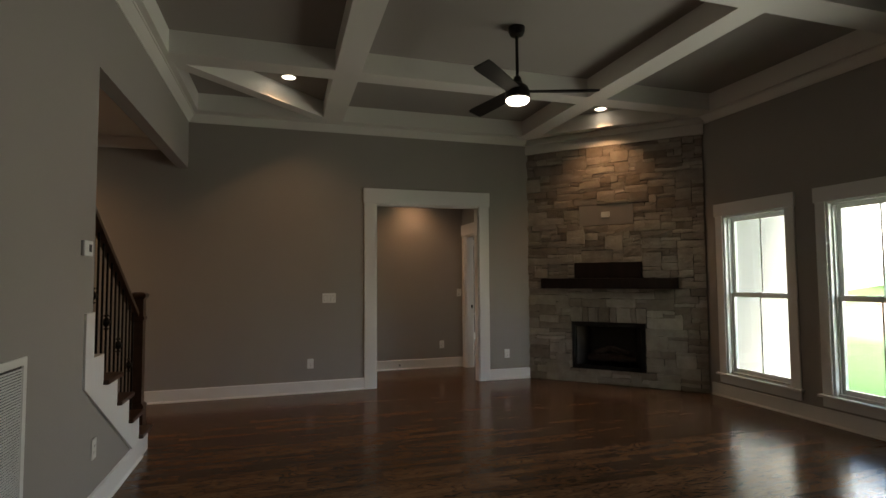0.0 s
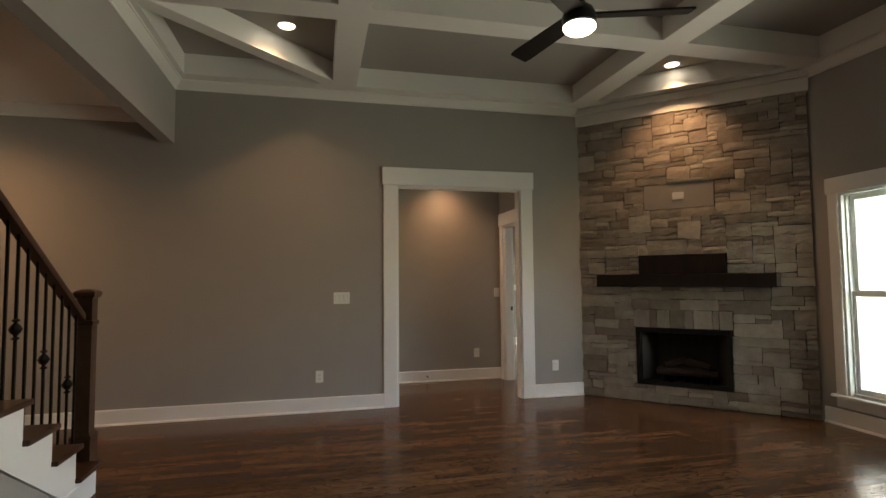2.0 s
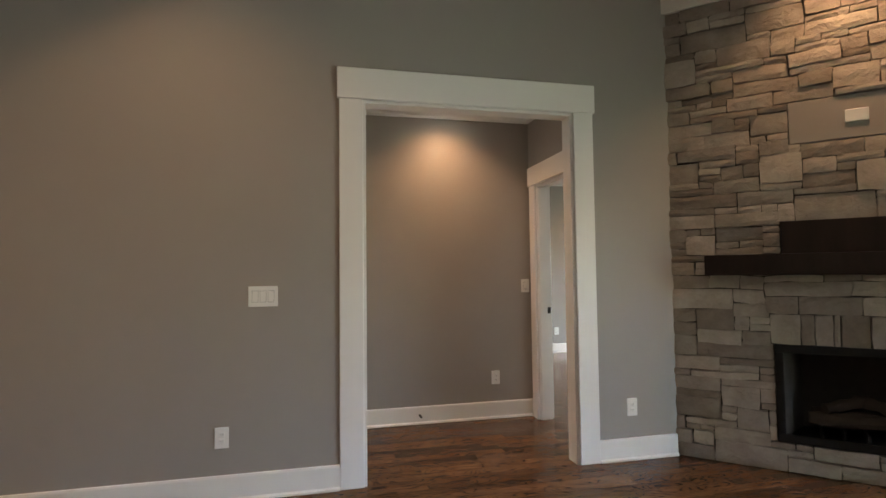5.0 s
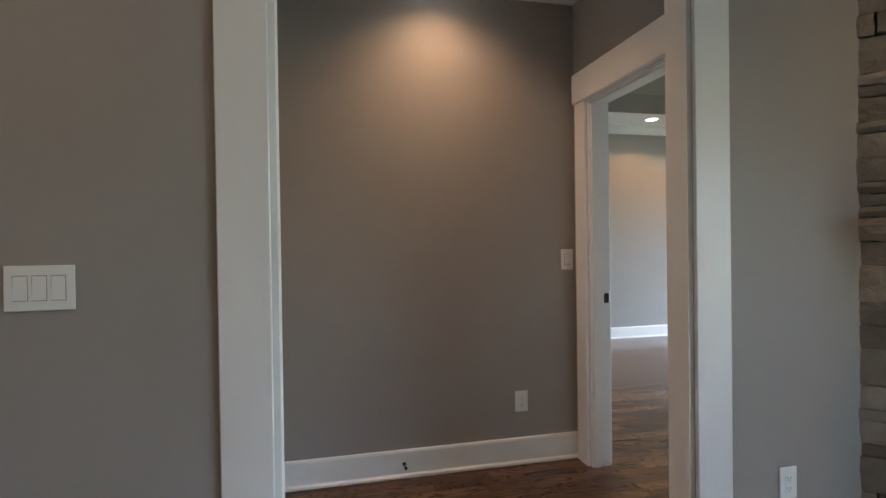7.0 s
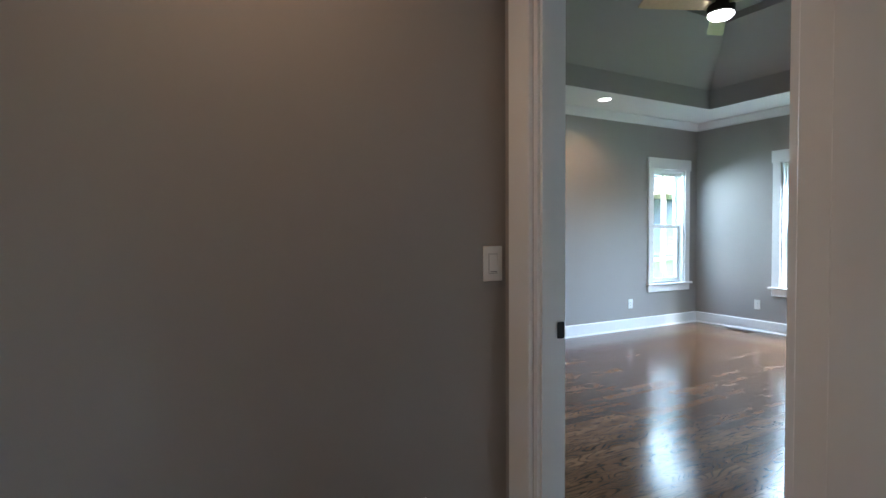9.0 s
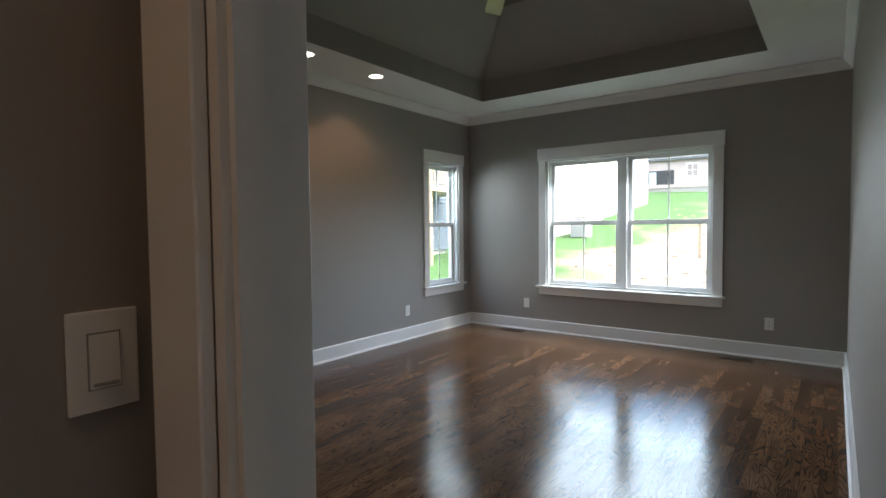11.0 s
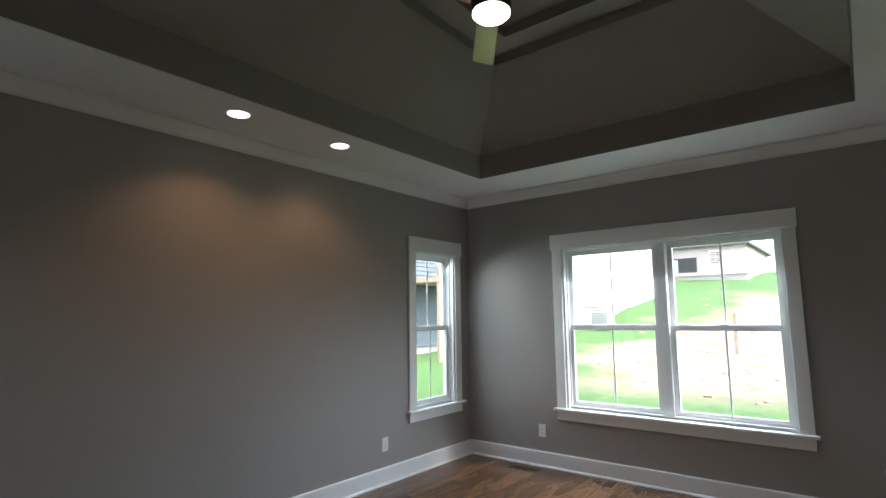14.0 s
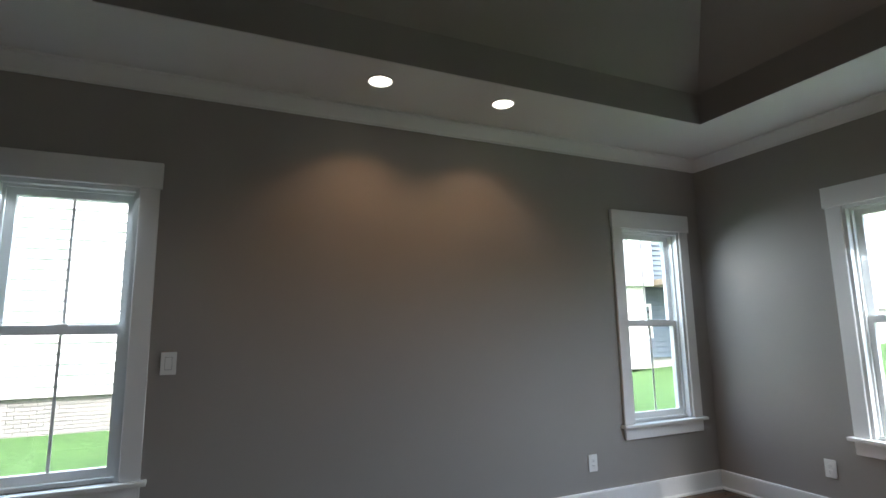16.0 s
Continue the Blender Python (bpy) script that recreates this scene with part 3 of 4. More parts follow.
def rounded_plate(w, h, t, r=0.012):
    bm = bmesh.new()
    pts = []
    for cx, cz, a0 in ((w / 2 - r, h / 2 - r, 0), (-w / 2 + r, h / 2 - r, 90), (-w / 2 + r, -h / 2 + r, 180), (w / 2 - r, -h / 2 + r, 270)):
        for q in range(4):
            a = radians(a0 + q * 30)
            pts.append((cx + r * math.cos(a), cz + r * math.sin(a)))
    prism(bm, pts, 0, t)
    return bm


for z in (0.43, 1.14, 1.88):
    p = part("hinge", rounded_plate(0.033, 0.102, 0.003), BLACK, bed_door, "matte black hinge leaf")
    p.matrix_local = pose(-0.003, 0.018, z, 0, 0, -90)
p = part("strike_plate", rounded_plate(0.03, 0.057, 0.003, 0.006), BLACK, bed_frame, "matte black strike plate")
p.matrix_local = pose(-(BD1 - BD0 + 0.04) / 2 + 0.023, 0.10, 0.98, 0, 0, 90)

# ---- fireplace ----
FIRE = pose(3.97, 7.28, 0, 0, 0, -45)
FW = 2.36
FTOP = 3.25
fire = thing("fireplace", FIRE, "corner fireplace of tan stacked ledge stone with black firebox", "fireplace")
HOLES = [(0.655, 1.625, 0.185, 0.83), (0.715, 1.605, 1.43, 1.645), (0.785, 1.51, 2.155, 2.443), (0.64, 1.64, 0.83, 1.03)]


def backing():
    bm = bmesh.new()
    box(bm, 0.0, 0.66, 0.045, 0.10, 0, FTOP)
    box(bm, 1.62, FW, 0.045, 0.10, 0, FTOP)
    box(bm, 0.66, 1.62, 0.045, 0.10, 0, 0.19)
    box(bm, 0.66, 1.62, 0.045, 0.10, 0.83, FTOP)
    return bm


part("backing", backing(), MORTAR, fire)
part("frieze", bbox(-0.02, FW + 0.02, -0.02, 0.10, FTOP, 3.47, 0.004), BEAM_WHITE, fire, "white painted board above the stone")
part("frieze_lip", bbox(-0.02, FW + 0.02, -0.045, -0.02, 3.38, 3.46, 0.012, 3), BEAM_WHITE, fire, "white moulding above the stone")
part("wall_plate", bbox(0.79, 1.505, 0.002, 0.05, 2.16, 2.438, 0.002), WALL, fire, "greige painted panel for a screen")
cover = part("outlet_cover", bbox(1.09, 1.21, -0.006, 0.002, 2.26, 2.34, 0.003), PLASTIC, fire, "white outlet cover")
mantel = part("mantel", bbox(0.27, 2.04, -0.16, 0.04, 1.292, 1.43, 0.006, 2), MANTEL, fire, "dark espresso wooden mantel beam")
part("mantel_block", bbox(0.72, 1.60, -0.05, 0.04, 1.432, 1.645, 0.005, 2), MANTEL, fire, "dark espresso wooden block")


def firebox_shell():
    bm = bmesh.new()
    prism(bm, [(0.66, 0.19), (1.62, 0.19), (1.62, 0.205), (0.66, 0.205)], 0.0, 0.46)
    prism(bm, [(0.66, 0.805), (1.62, 0.805), (1.62, 0.83), (0.66, 0.83)], 0.0, 0.46)
    prism(bm, [(0.66, 0.205), (0.675, 0.205), (0.675, 0.805), (0.66, 0.805)], 0.0, 0.46)
    prism(bm, [(1.605, 0.205), (1.62, 0.205), (1.62, 0.805), (1.605, 0.805)], 0.0, 0.46)
    prism(bm, [(0.66, 0.19), (1.62, 0.19), (1.62, 0.83), (0.66, 0.83)], 0.46, 0.48)
    return bm


fbx = part("firebox", firebox_shell(), FIREBOX, fire, "black steel firebox")
part("firebox_trim", bbox(0.66, 1.62, -0.004, 0.02, 0.775, 0.832, 0.003), FIREBOX, fbx)
part("firebox_trim", bbox(0.66, 0.705, -0.004, 0.02, 0.245, 0.775, 0.003), FIREBOX, fbx)
part("firebox_trim", bbox(1.575, 1.62, -0.004, 0.02, 0.245, 0.775, 0.003), FIREBOX, fbx)
part("firebox_trim", bbox(0.66, 1.62, -0.004, 0.02, 0.19, 0.245, 0.003), FIREBOX, fbx)


def refractory():
    bm = bmesh.new()
    box(bm, 0.80, 1.48, 0.42, 0.44, 0.21, 0.80)
    box(bm, 0, 0.36, -0.01, 0.01, 0.21, 0.80, pose(0.70, 0.08, 0, 0, 0, 72))
    box(bm, 0, 0.36, -0.01, 0.01, 0.21, 0.80, pose(1.58, 0.08, 0, 0, 0, 108))
    return bm


part("fire_brick_panel", refractory(), SOOT, fbx, "grey refractory panels")


def log(x0, y0, z0, x1, y1, z1, r):
    bm = bmesh.new()
    d = Vector((x1 - x0, y1 - y0, z1 - z0))
    n = 8
    prof = [(r * 0.8, 0.0)] + [(r * (1 + 0.14 * math.sin(k * 2.3 + x0 * 9)), d.length * k / n) for k in range(1, n)] + [(r * 0.75, d.length)]
    lathe(bm, prof, 10)
    for v in bm.verts:
        v.co += Vector((noise.noise(v.co * 22), noise.noise(v.co * 22 + Vector((5, 0, 0))), 0)) * 0.012
    bmesh.ops.transform(bm, matrix=Matrix.Translation((x0, y0, z0)) @ d.to_track_quat("Z", "Y").to_matrix().to_4x4(), verts=bm.verts[:])
    return bm


logs = thing("gas_logs", FIRE, "grey-brown ceramic gas logs on a black grate", "fireplace logs")
for k in range(5):
    part("grate_bar", bbox(0.90 + k * 0.12, 0.915 + k * 0.12, 0.10, 0.36, 0.205, 0.275, 0.003), BLACK, logs)
for a in ((0.84, 0.20, 0.325, 1.46, 0.22, 0.325, 0.05), (0.86, 0.33, 0.33, 1.42, 0.31, 0.345, 0.055), (0.93, 0.17, 0.40, 1.20, 0.33, 0.46, 0.038), (1.40, 0.16, 0.395, 1.12, 0.30, 0.45, 0.036)):
    part("log", log(*a), LOGMAT, logs, "", True)

# stacked stones of the chimney face
rng = random.Random(11)
CU, CZ = 0.0472, 0.0478


def warp(u, z):
    """A slow wander of the joints, shared by neighbouring stones."""
    p = Vector((u * 4.2, z * 5.5, 0.0))
    return 0.012 * noise.noise(p), 0.012 * noise.noise(p + Vector((31.0, 7.0, 3.0)))


def stone_mesh(u, v, w, h, seed, keep=False):
    r = random.Random(seed)
    bm = bmesh.new()
    nx, nz = max(2, min(5, round(w / 0.08) + 1)), 2 if h < 0.09 else 3
    d = 0.055
    lean = r.uniform(-0.006, 0.005)
    cut = r.uniform(0.0, 0.009)
    grid = []
    for j in range(nz + 1):
        row = []
        for i in range(nx + 1):
            x, z = w * i / nx, h * j / nz
            edge = i in (0, nx) or j in (0, nz)
            y = (0.002 if edge else -0.0015 + r.uniform(-0.004, 0.003)) + lean * (z / h - 0.5)
            if edge:
                x += r.uniform(-0.003, 0.003)
                z += r.uniform(-0.003, 0.003)
            if i in (0, nx) and j in (0, nz):
                # worn corners
                x += cut * (0.35 if i == 0 else -0.35)
                z += cut * (0.25 if j == 0 else -0.25)
            if not keep:
                dx, dz = warp(u + x, v + z)
                x, z = x + dx, z + dz
            row.append(bm.verts.new((x, y, z)))
        grid.append(row)
    for j in range(nz):
        for i in range(nx):
            bm.faces.new((grid[j][i], grid[j][i + 1], grid[j + 1][i + 1], grid[j + 1][i]))
    rim = [grid[0][i] for i in range(nx + 1)] + [grid[j][nx] for j in range(1, nz + 1)] + [grid[nz][i] for i in range(nx - 1, -1, -1)] + [grid[j][0] for j in range(nz - 1, 0, -1)]
    back = [bm.verts.new((p.co.x, d, p.co.z)) for p in rim]
    n = len(rim)
    for k in range(n):
        bm.faces.new((rim[k], back[k], back[(k + 1) % n], rim[(k + 1) % n]))
    bmesh.ops.recalc_face_normals(bm, faces=bm.faces[:])
    return bm


def blocked(u0, u1, z0, z1):
    return any(u0 < b - 0.004 and u1 > a + 0.004 and z0 < d - 0.004 and z1 > c + 0.004 for a, b, c, d in HOLES)


def pack_stones():
    nu, nz = round(FW / CU), round(FTOP / CZ)
    full = np.zeros((nz, nu), bool)
    for j in range(nz):
        for i in range(nu):
            if blocked(i * CU + 0.012, (i + 1) * CU - 0.012, j * CZ + 0.012, (j + 1) * CZ - 0.012):
                full[j, i] = True
    made = []
    sizes = [(3, 1), (5, 1), (7, 1), (9, 1), (4, 2), (6, 2), (8, 2), (5, 3), (7, 3), (9, 3), (5, 4), (3, 2), (2, 2), (7, 2), (4, 3), (10, 2)]
    chance = [4, 6, 6, 4, 5, 8, 6, 3, 4, 2, 1, 3, 1, 8, 2, 4]
    for j in range(nz):
        for i in range(nu):
            if full[j, i]:
                continue
            for w, h in rng.choices(sizes, chance, k=14) + [(3, 1), (2, 1), (1, 2), (1, 1)]:
                if i + w > nu or j + h > nz or full[j:j + h, i:i + w].any():
                    continue
                # leave no gap of one cell beside the stone
                if i + w < nu and not full[j, i + w] and (i + w + 1 == nu or full[j, i + w + 1]):
                    continue
                full[j:j + h, i:i + w] = True
                made.append((i * CU, j * CZ, w * CU, h * CZ))
                break
    return made


def near_edge(u, z, w, h):
    """Stones that touch an opening or the border keep straight joints."""
    if u < 0.01 or u + w > FW - 0.06 or z < 0.01 or z + h > FTOP - 0.06:
        return True
    return any(u < b + 0.03 and u + w > a - 0.03 and z < d + 0.03 and z + h > c - 0.03 for a, b, c, d in HOLES)


for u, z, w, h in pack_stones():
    for a, b, c, d in HOLES:
        # close the seam at the edges of the openings
        if z < d - 0.005 and z + h > c + 0.005:
            if abs(u + w - a) < 0.03:
                w = a - u
            if abs(u - b) < 0.03:
                w, u = w + u - b, b
        if u < b - 0.005 and u + w > a + 0.005:
            if abs(z + h - c) < 0.03:
                h = c - z
            if abs(z - d) < 0.03:
                h, z = h + z - d, d
    ob = part("stone", stone_mesh(u, z, w - 0.0045, h - 0.0045, rng.random(), near_edge(u, z, w, h)), STONE, fire)
    ob.location = (u + 0.0035, rng.uniform(-0.012, 0.006), z + 0.0035)
# upright stones over the firebox
u = 0.64
for w in (0.17, 0.075, 0.10, 0.035, 0.15, 0.09, 0.185, 0.065, 0.13):
    ob = part("stone", stone_mesh(u, 0.833, w - 0.006, 0.195, rng.random(), True), STONE, fire)
    ob.location = (u + 0.003, rng.uniform(-0.008, 0.002), 0.833)
    u += w

# ---- lamps ----


def can_light(x, y, z, watts, angle=96, blend=0.55, label="round white recessed ceiling light, lit"):
    c = thing("recessed_light", pose(x, y, z), label, "ceiling light", "recessed lights")
    bm = bmesh.new()
    lathe(bm, [(0.083, 0.0), (0.085, -0.003), (0.082, -0.006), (0.072, -0.0065), (0.070, -0.002)], 32)
    part("trim_ring", bm, WHITE, c, "", True)
    bm = bmesh.new()
    lathe(bm, [(0.069, -0.0022), (0.068, -0.004), (0.03, -0.0045)], 32)
    part("lens", bm, LED, c, "glowing lens", True)
    spot_lamp("recessed_lamp", x, y, z - 0.012, watts, WARM, angle, blend, 0.05)
    return c


can_light(0.61, 6.22, GZ, 2.7, 130, 1.0)
can_light(4.585, 6.235, GZ, 3.6, 104, 0.8)
can_light(2.55, 8.17, 2.864, 2.5, 128, 1.0)
can_light(6.04, 11.46, 2.864, 2.1, 124, 0.7)
can_light(6.90, 11.46, 2.864, 2.1, 124, 0.7)


def fan_blade(length, root, tip, thick, pitch):
    bm = bmesh.new()
    n = 10
    top, bot = [], []
    for k in range(n + 1):
        s = k / n
        half = (root + (tip - root) * s) / 2
        if s > 0.92:
            half *= 0.9
        x = 0.09 + length * s
        for row, z in ((top, thick / 2), (bot, -thick / 2)):
            row.append((bm.verts.new((x, -half, z)), bm.verts.new((x, half, z))))
    for k in range(n):
        for row, f in ((top, 1), (bot, -1)):
            q = (row[k][0], row[k + 1][0], row[k + 1][1], row[k][1])
            bm.faces.new(q if f > 0 else q[::-1])
        for e in (0, 1):
            bm.faces.new((top[k][e], bot[k][e], bot[k + 1][e], top[k + 1][e]))
    bm.faces.new((top[0][0], top[0][1], bot[0][1], bot[0][0]))
    bm.faces.new((top[n][1], top[n][0], bot[n][0], bot[n][1]))
    bmesh.ops.recalc_face_normals(bm, faces=bm.faces[:])
    bmesh.ops.transform(bm, matrix=pose(0, 0, 0, pitch), verts=bm.verts[:])
    return bm


def ceiling_fan(x, y, ztop, zlamp, turn, label, metal, blade_mat, watts, blades=3):
    f = thing("ceiling_fan", pose(x, y, ztop), label, "ceiling fan")
    drop = ztop - zlamp
    bm = bmesh.new()
    lathe(bm, [(0.035, -0.085), (0.06, -0.07), (0.072, -0.035), (0.074, 0.0)], 28)
    part("canopy", bm, metal, f, "", True)
    bm = bmesh.new()
    lathe(bm, [(0.014, -drop + 0.19), (0.014, -0.08)], 16)
    part("downrod", bm, metal, f, "", True)
    bm = bmesh.new()
    lathe(bm, [(0.095, -drop + 0.028), (0.108, -drop + 0.04), (0.112, -drop + 0.09), (0.09, -drop + 0.14), (0.045, -drop + 0.175), (0.03, -drop + 0.23), (0.016, -drop + 0.24)], 32)
    part("motor_housing", bm, metal, f, "", True)
    bm = bmesh.new()
    lathe(bm, [(0.05, -drop - 0.012), (0.085, -drop - 0.004), (0.104, -drop + 0.014), (0.104, -drop + 0.03)], 32)
    part("light_lens", bm, LED, f, "round glowing lens", True)
    for q in range(blades):
        b = part("blade", fan_blade(0.62, 0.12, 0.15, 0.014, 14), blade_mat, f)
        b.matrix_local = pose(0, 0, -drop + 0.10, 0, 0, turn + q * 360 / blades)
    d = bpy.data.lights.new("fan_lamp", "SPOT")
    d.energy, d.color, d.shadow_soft_size, d.spot_size, d.spot_blend = watts, (1.0, 0.86, 0.66), 0.09, radians(165), 0.5
    ob = new("fan_lamp", d)
    ob.matrix_world = look((x, y, zlamp - 0.03), (x, y + 0.001, zlamp - 1))
    return f


ceiling_fan(2.54, 4.47, GZ, 3.0, -18, "black three-blade ceiling fan with a lit lamp", BLACK, BLADE, 0.3)
ceiling_fan(6.56, 9.80, 3.78, 3.14, 38, "dark bronze ceiling fan with a lit lamp", BRONZE, BRASSY, 0.6)

# ---- staircase ----
RISE, RUN, SX0, SX1, SY = 0.203, 0.305, -1.70, -0.64, 5.46
stair = thing("staircase", pose(0, 0, 0), "staircase with dark oak treads, white risers and iron balusters", "staircase")
STEPS = 9
for k in range(STEPS):
    y1 = SY - k * RUN
    ob = part("tread", bbox(SX0, SX1 + 0.135 if k < 4 else SX1, y1 - RUN - 0.005, y1 + 0.03, (k + 1) * RISE - 0.03, (k + 1) * RISE, 0.008, 2), RAILWOOD, stair, "dark stained oak tread")
    part("riser", bbox(SX0, SX1, y1 - 0.02, y1, k * RISE, (k + 1) * RISE - 0.03, 0.0), WHITE, stair)


def stringer():
    bm = bmesh.new()
    pts = [(SY, 0.0)]
    for k in range(4):
        pts += [(SY - k * RUN, (k + 1) * RISE - 0.03), (SY - (k + 1) * RUN, (k + 1) * RISE - 0.03)]
    pts += [(SY - 4 * RUN, 5 * RISE - 0.03), (4.045, 5 * RISE - 0.03), (4.045, 1.265), (3.90, 1.265), (3.90, 0.82), (5.22, 0.0)]
    prism(bm, pts, -0.64, -0.537, Matrix(((0, 1, 0, 0), (1, 0, 0, 0), (0, 0, 1, 0), (0, 0, 0, 1))))
    return bm


part("stringer", stringer(), WHITE, stair, "white painted skirt board")


def under_stair():
    bm = bmesh.new()
    prism(bm, [(5.22, 0.0), (3.90, 0.81), (3.90, 0.0)], -0.64, -0.551, Matrix(((0, 1, 0, 0), (1, 0, 0, 0), (0, 0, 1, 0), (0, 0, 0, 1))))
    return bm


structure("wall_under_stair", under_stair(), WALL, "greige wall below the stair skirt board", "wall")
structure("baseboard", run(BASE, -0.55, 5.24, -0.55, 4.1, 0), WHITE, "white painted baseboard", "trim")


def newel():
    """A square post: box base with a sloped cap, slim shaft, collar and a stepped top."""
    bm = bmesh.new()
    y, x = 5.55, -0.65
    prof = ((0.062, 0.0), (0.062, 0.34), (0.066, 0.345), (0.066, 0.36), (0.046, 0.385), (0.046, 1.10), (0.054, 1.105), (0.056, 1.12), (0.054, 1.135), (0.046, 1.14),
            (0.046, 1.285), (0.056, 1.295), (0.066, 1.31), (0.066, 1.33), (0.056, 1.338), (0.03, 1.35))
    rings = [[bm.verts.new((x + sx * h, y + sy * h, z)) for sx, sy in ((-1, -1), (1, -1), (1, 1), (-1, 1))] for h, z in prof]
    for a, b in zip(rings, rings[1:]):
        for k in range(4):
            bm.faces.new((a[k], a[(k + 1) % 4], b[(k + 1) % 4], b[k]))
    bm.faces.new(rings[0][::-1])
    bm.faces.new(rings[-1])
    return bm


part("newel_post", newel(), RAILWOOD, stair, "square dark stained newel post")


def handrail():
    bm = bmesh.new()
    prof = [(-0.03, -0.03), (0.03, -0.03), (0.034, 0.0), (0.028, 0.022), (0.012, 0.032), (-0.012, 0.032), (-0.028, 0.022), (-0.034, 0.0)]
    y0, z0, y1 = 5.47, 1.17, 3.2
    z1 = z0 + (y0 - y1) * RISE / RUN
    a = [bm.verts.new((-0.66 + x, y0, z0 + z)) for x, z in prof]
    b = [bm.verts.new((-0.66 + x, y1, z1 + z)) for x, z in prof]
    bm.faces.new(a[::-1])
    bm.faces.new(b)
    for k in range(8):
        bm.faces.new((a[k], a[(k + 1) % 8], b[(k + 1) % 8], b[k]))
    bmesh.ops.recalc_face_normals(bm, faces=bm.faces[:])
    return bm


part("handrail", handrail(), RAILWOOD, stair, "dark stained oak handrail", True)


def baluster(x, y, z0, z1, knuckles):
    bm = bmesh.new()
    h = 0.0065
    box(bm, x - h, x + h, y - h, y + h, z0, z1)
    if knuckles:
        lathe(bm, [(0.010, z0), (0.024, z0 + 0.004), (0.028, z0 + 0.02), (0.016, z0 + 0.034), (0.022, z0 + 0.044), (0.009, z0 + 0.056)], 10, pose(x, y, 0))
        zc = z0 + (z1 - z0) * 0.52
        lathe(bm, [(0.008, zc - 0.034), (0.022, zc - 0.02), (0.033, zc), (0.022, zc + 0.02), (0.008, zc + 0.034)], 10, pose(x, y, 0))
        for s in (-1, 1):
            lathe(bm, [(0.008, zc + s * 0.048 - 0.01), (0.022, zc + s * 0.048), (0.008, zc + s * 0.048 + 0.01)], 10, pose(x, y, 0))
    return bm


n = 0
for k in range(5):
    for f in (0.17, 0.5, 0.83):
        y = SY - (k + f) * RUN
        if y < 4.07:
            continue
        zr = 1.17 - 0.028 + (5.47 - y) * RISE / RUN
        part("baluster", baluster(-0.66, y, (k + 1) * RISE, zr, n % 3 == 1), BLACK, stair, "black iron baluster with knuckle" if n % 3 == 1 else "black iron baluster")
        n += 1

# ---- plates, registers, small things ----


def wall_plate(name, m, gangs, kind_of, label, group):
    """A plate on a wall; the origin is its middle, y points into the wall."""
    w, h = 0.079 + 0.046 * (gangs - 1), 0.124
    p = thing(name, m, label, "outlet" if kind_of == "outlet" else "switch", group)
    bm = bbox(-w / 2, w / 2, -0.006, 0.0, -h / 2, h / 2, 0.003, 2)
    part("cover", bm, PLASTIC, p)
    for g in range(gangs):
        x = (g - (gangs - 1) / 2) * 0.046
        if kind_of == "switch":
            # grey strip paints the shaded gap round the rocker
            part("seam", bbox(x - 0.0185, x + 0.0185, -0.0064, -0.0058, -0.0352, 0.0352, 0), SEAM, p)
            bm = bmesh.new()
            prism(bm, [(0, -0.033), (-0.0045, -0.033), (-0.0015, 0.033), (0, 0.033)], x - 0.0165, x + 0.0165, Matrix(((0, 1, 0, 0), (1, 0, 0, -0.006), (0, 0, 1, 0), (0, 0, 0, 1))))
            part("rocker", bm, PLASTIC, p)
        else:
            for zc in (0.02, -0.02):
                part("receptacle", bbox(x - 0.0165, x + 0.0165, -0.0085, -0.006, zc - 0.0145, zc + 0.0145, 0.002), PLASTIC, p)
                # slots are flat dark plates, painted for the shade of real holes
                bm = bmesh.new()
                box(bm, x - 0.008, x - 0.006, -0.0088, -0.0084, zc - 0.003, zc + 0.006)
                box(bm, x + 0.006, x + 0.008, -0.0088, -0.0084, zc - 0.003, zc + 0.005)
                box(bm, x - 0.002, x + 0.002, -0.0088, -0.0084, zc - 0.010, zc - 0.006)
                part("slot", bm, SLOT, p)
    return p


N, E, W = 0, -90, 90
wall_plate("light_switch", pose(1.142, 7.25, 1.20), 3, "switch", "white three-gang rocker switch on the greige wall", "")
wall_plate("wall_outlet", pose(0.912, 7.25, 0.37), 1, "outlet", "white duplex outlet low on the greige wall", "outlets")
wall_plate("wall_outlet", pose(3.637, 7.25, 0.365), 1, "outlet", "white duplex outlet beside the stone fireplace", "outlets")
wall_plate("wall_outlet", pose(3.047, 8.51, 0.367), 1, "outlet", "white duplex outlet low on the vestibule wall", "outlets")
dimmer = wall_plate("light_switch", pose(3.352, 8.51, 1.203), 1, "switch", "white rocker switch beside the bedroom doorway", "")
part("dimmer_slide", bbox(-0.014, 0.014, -0.0125, -0.006, -0.030, -0.026, 0.001), SEAM, dimmer, "thin dark slide bar")
wall_plate("wall_outlet", pose(7.855, 11.915, 0.352), 1, "outlet", "white duplex outlet below the narrow window", "outlets")
wall_plate("wall_outlet", pose(9.207, 11.015, 0.354, 0, 0, -90), 1, "outlet", "white duplex outlet beside the double window", "outlets")
wall_plate("wall_outlet", pose(5.267, 11.915, 0.356), 1, "outlet", "white duplex outlet on the bedroom wall", "outlets")
wall_plate("wall_outlet", pose(9.207, 8.30, 0.354, 0, 0, -90), 1, "outlet", "white duplex outlet near the bedroom corner", "outlets")
wall_plate("light_switch", pose(4.963, 11.915, 1.20), 1, "switch", "white rocker switch beside the bedroom window", "")

# unseen hall lamp, added for the warm glow on the far wall
can_light(-2.25, 6.3, 3.13, 5.0, 150, 1.0)


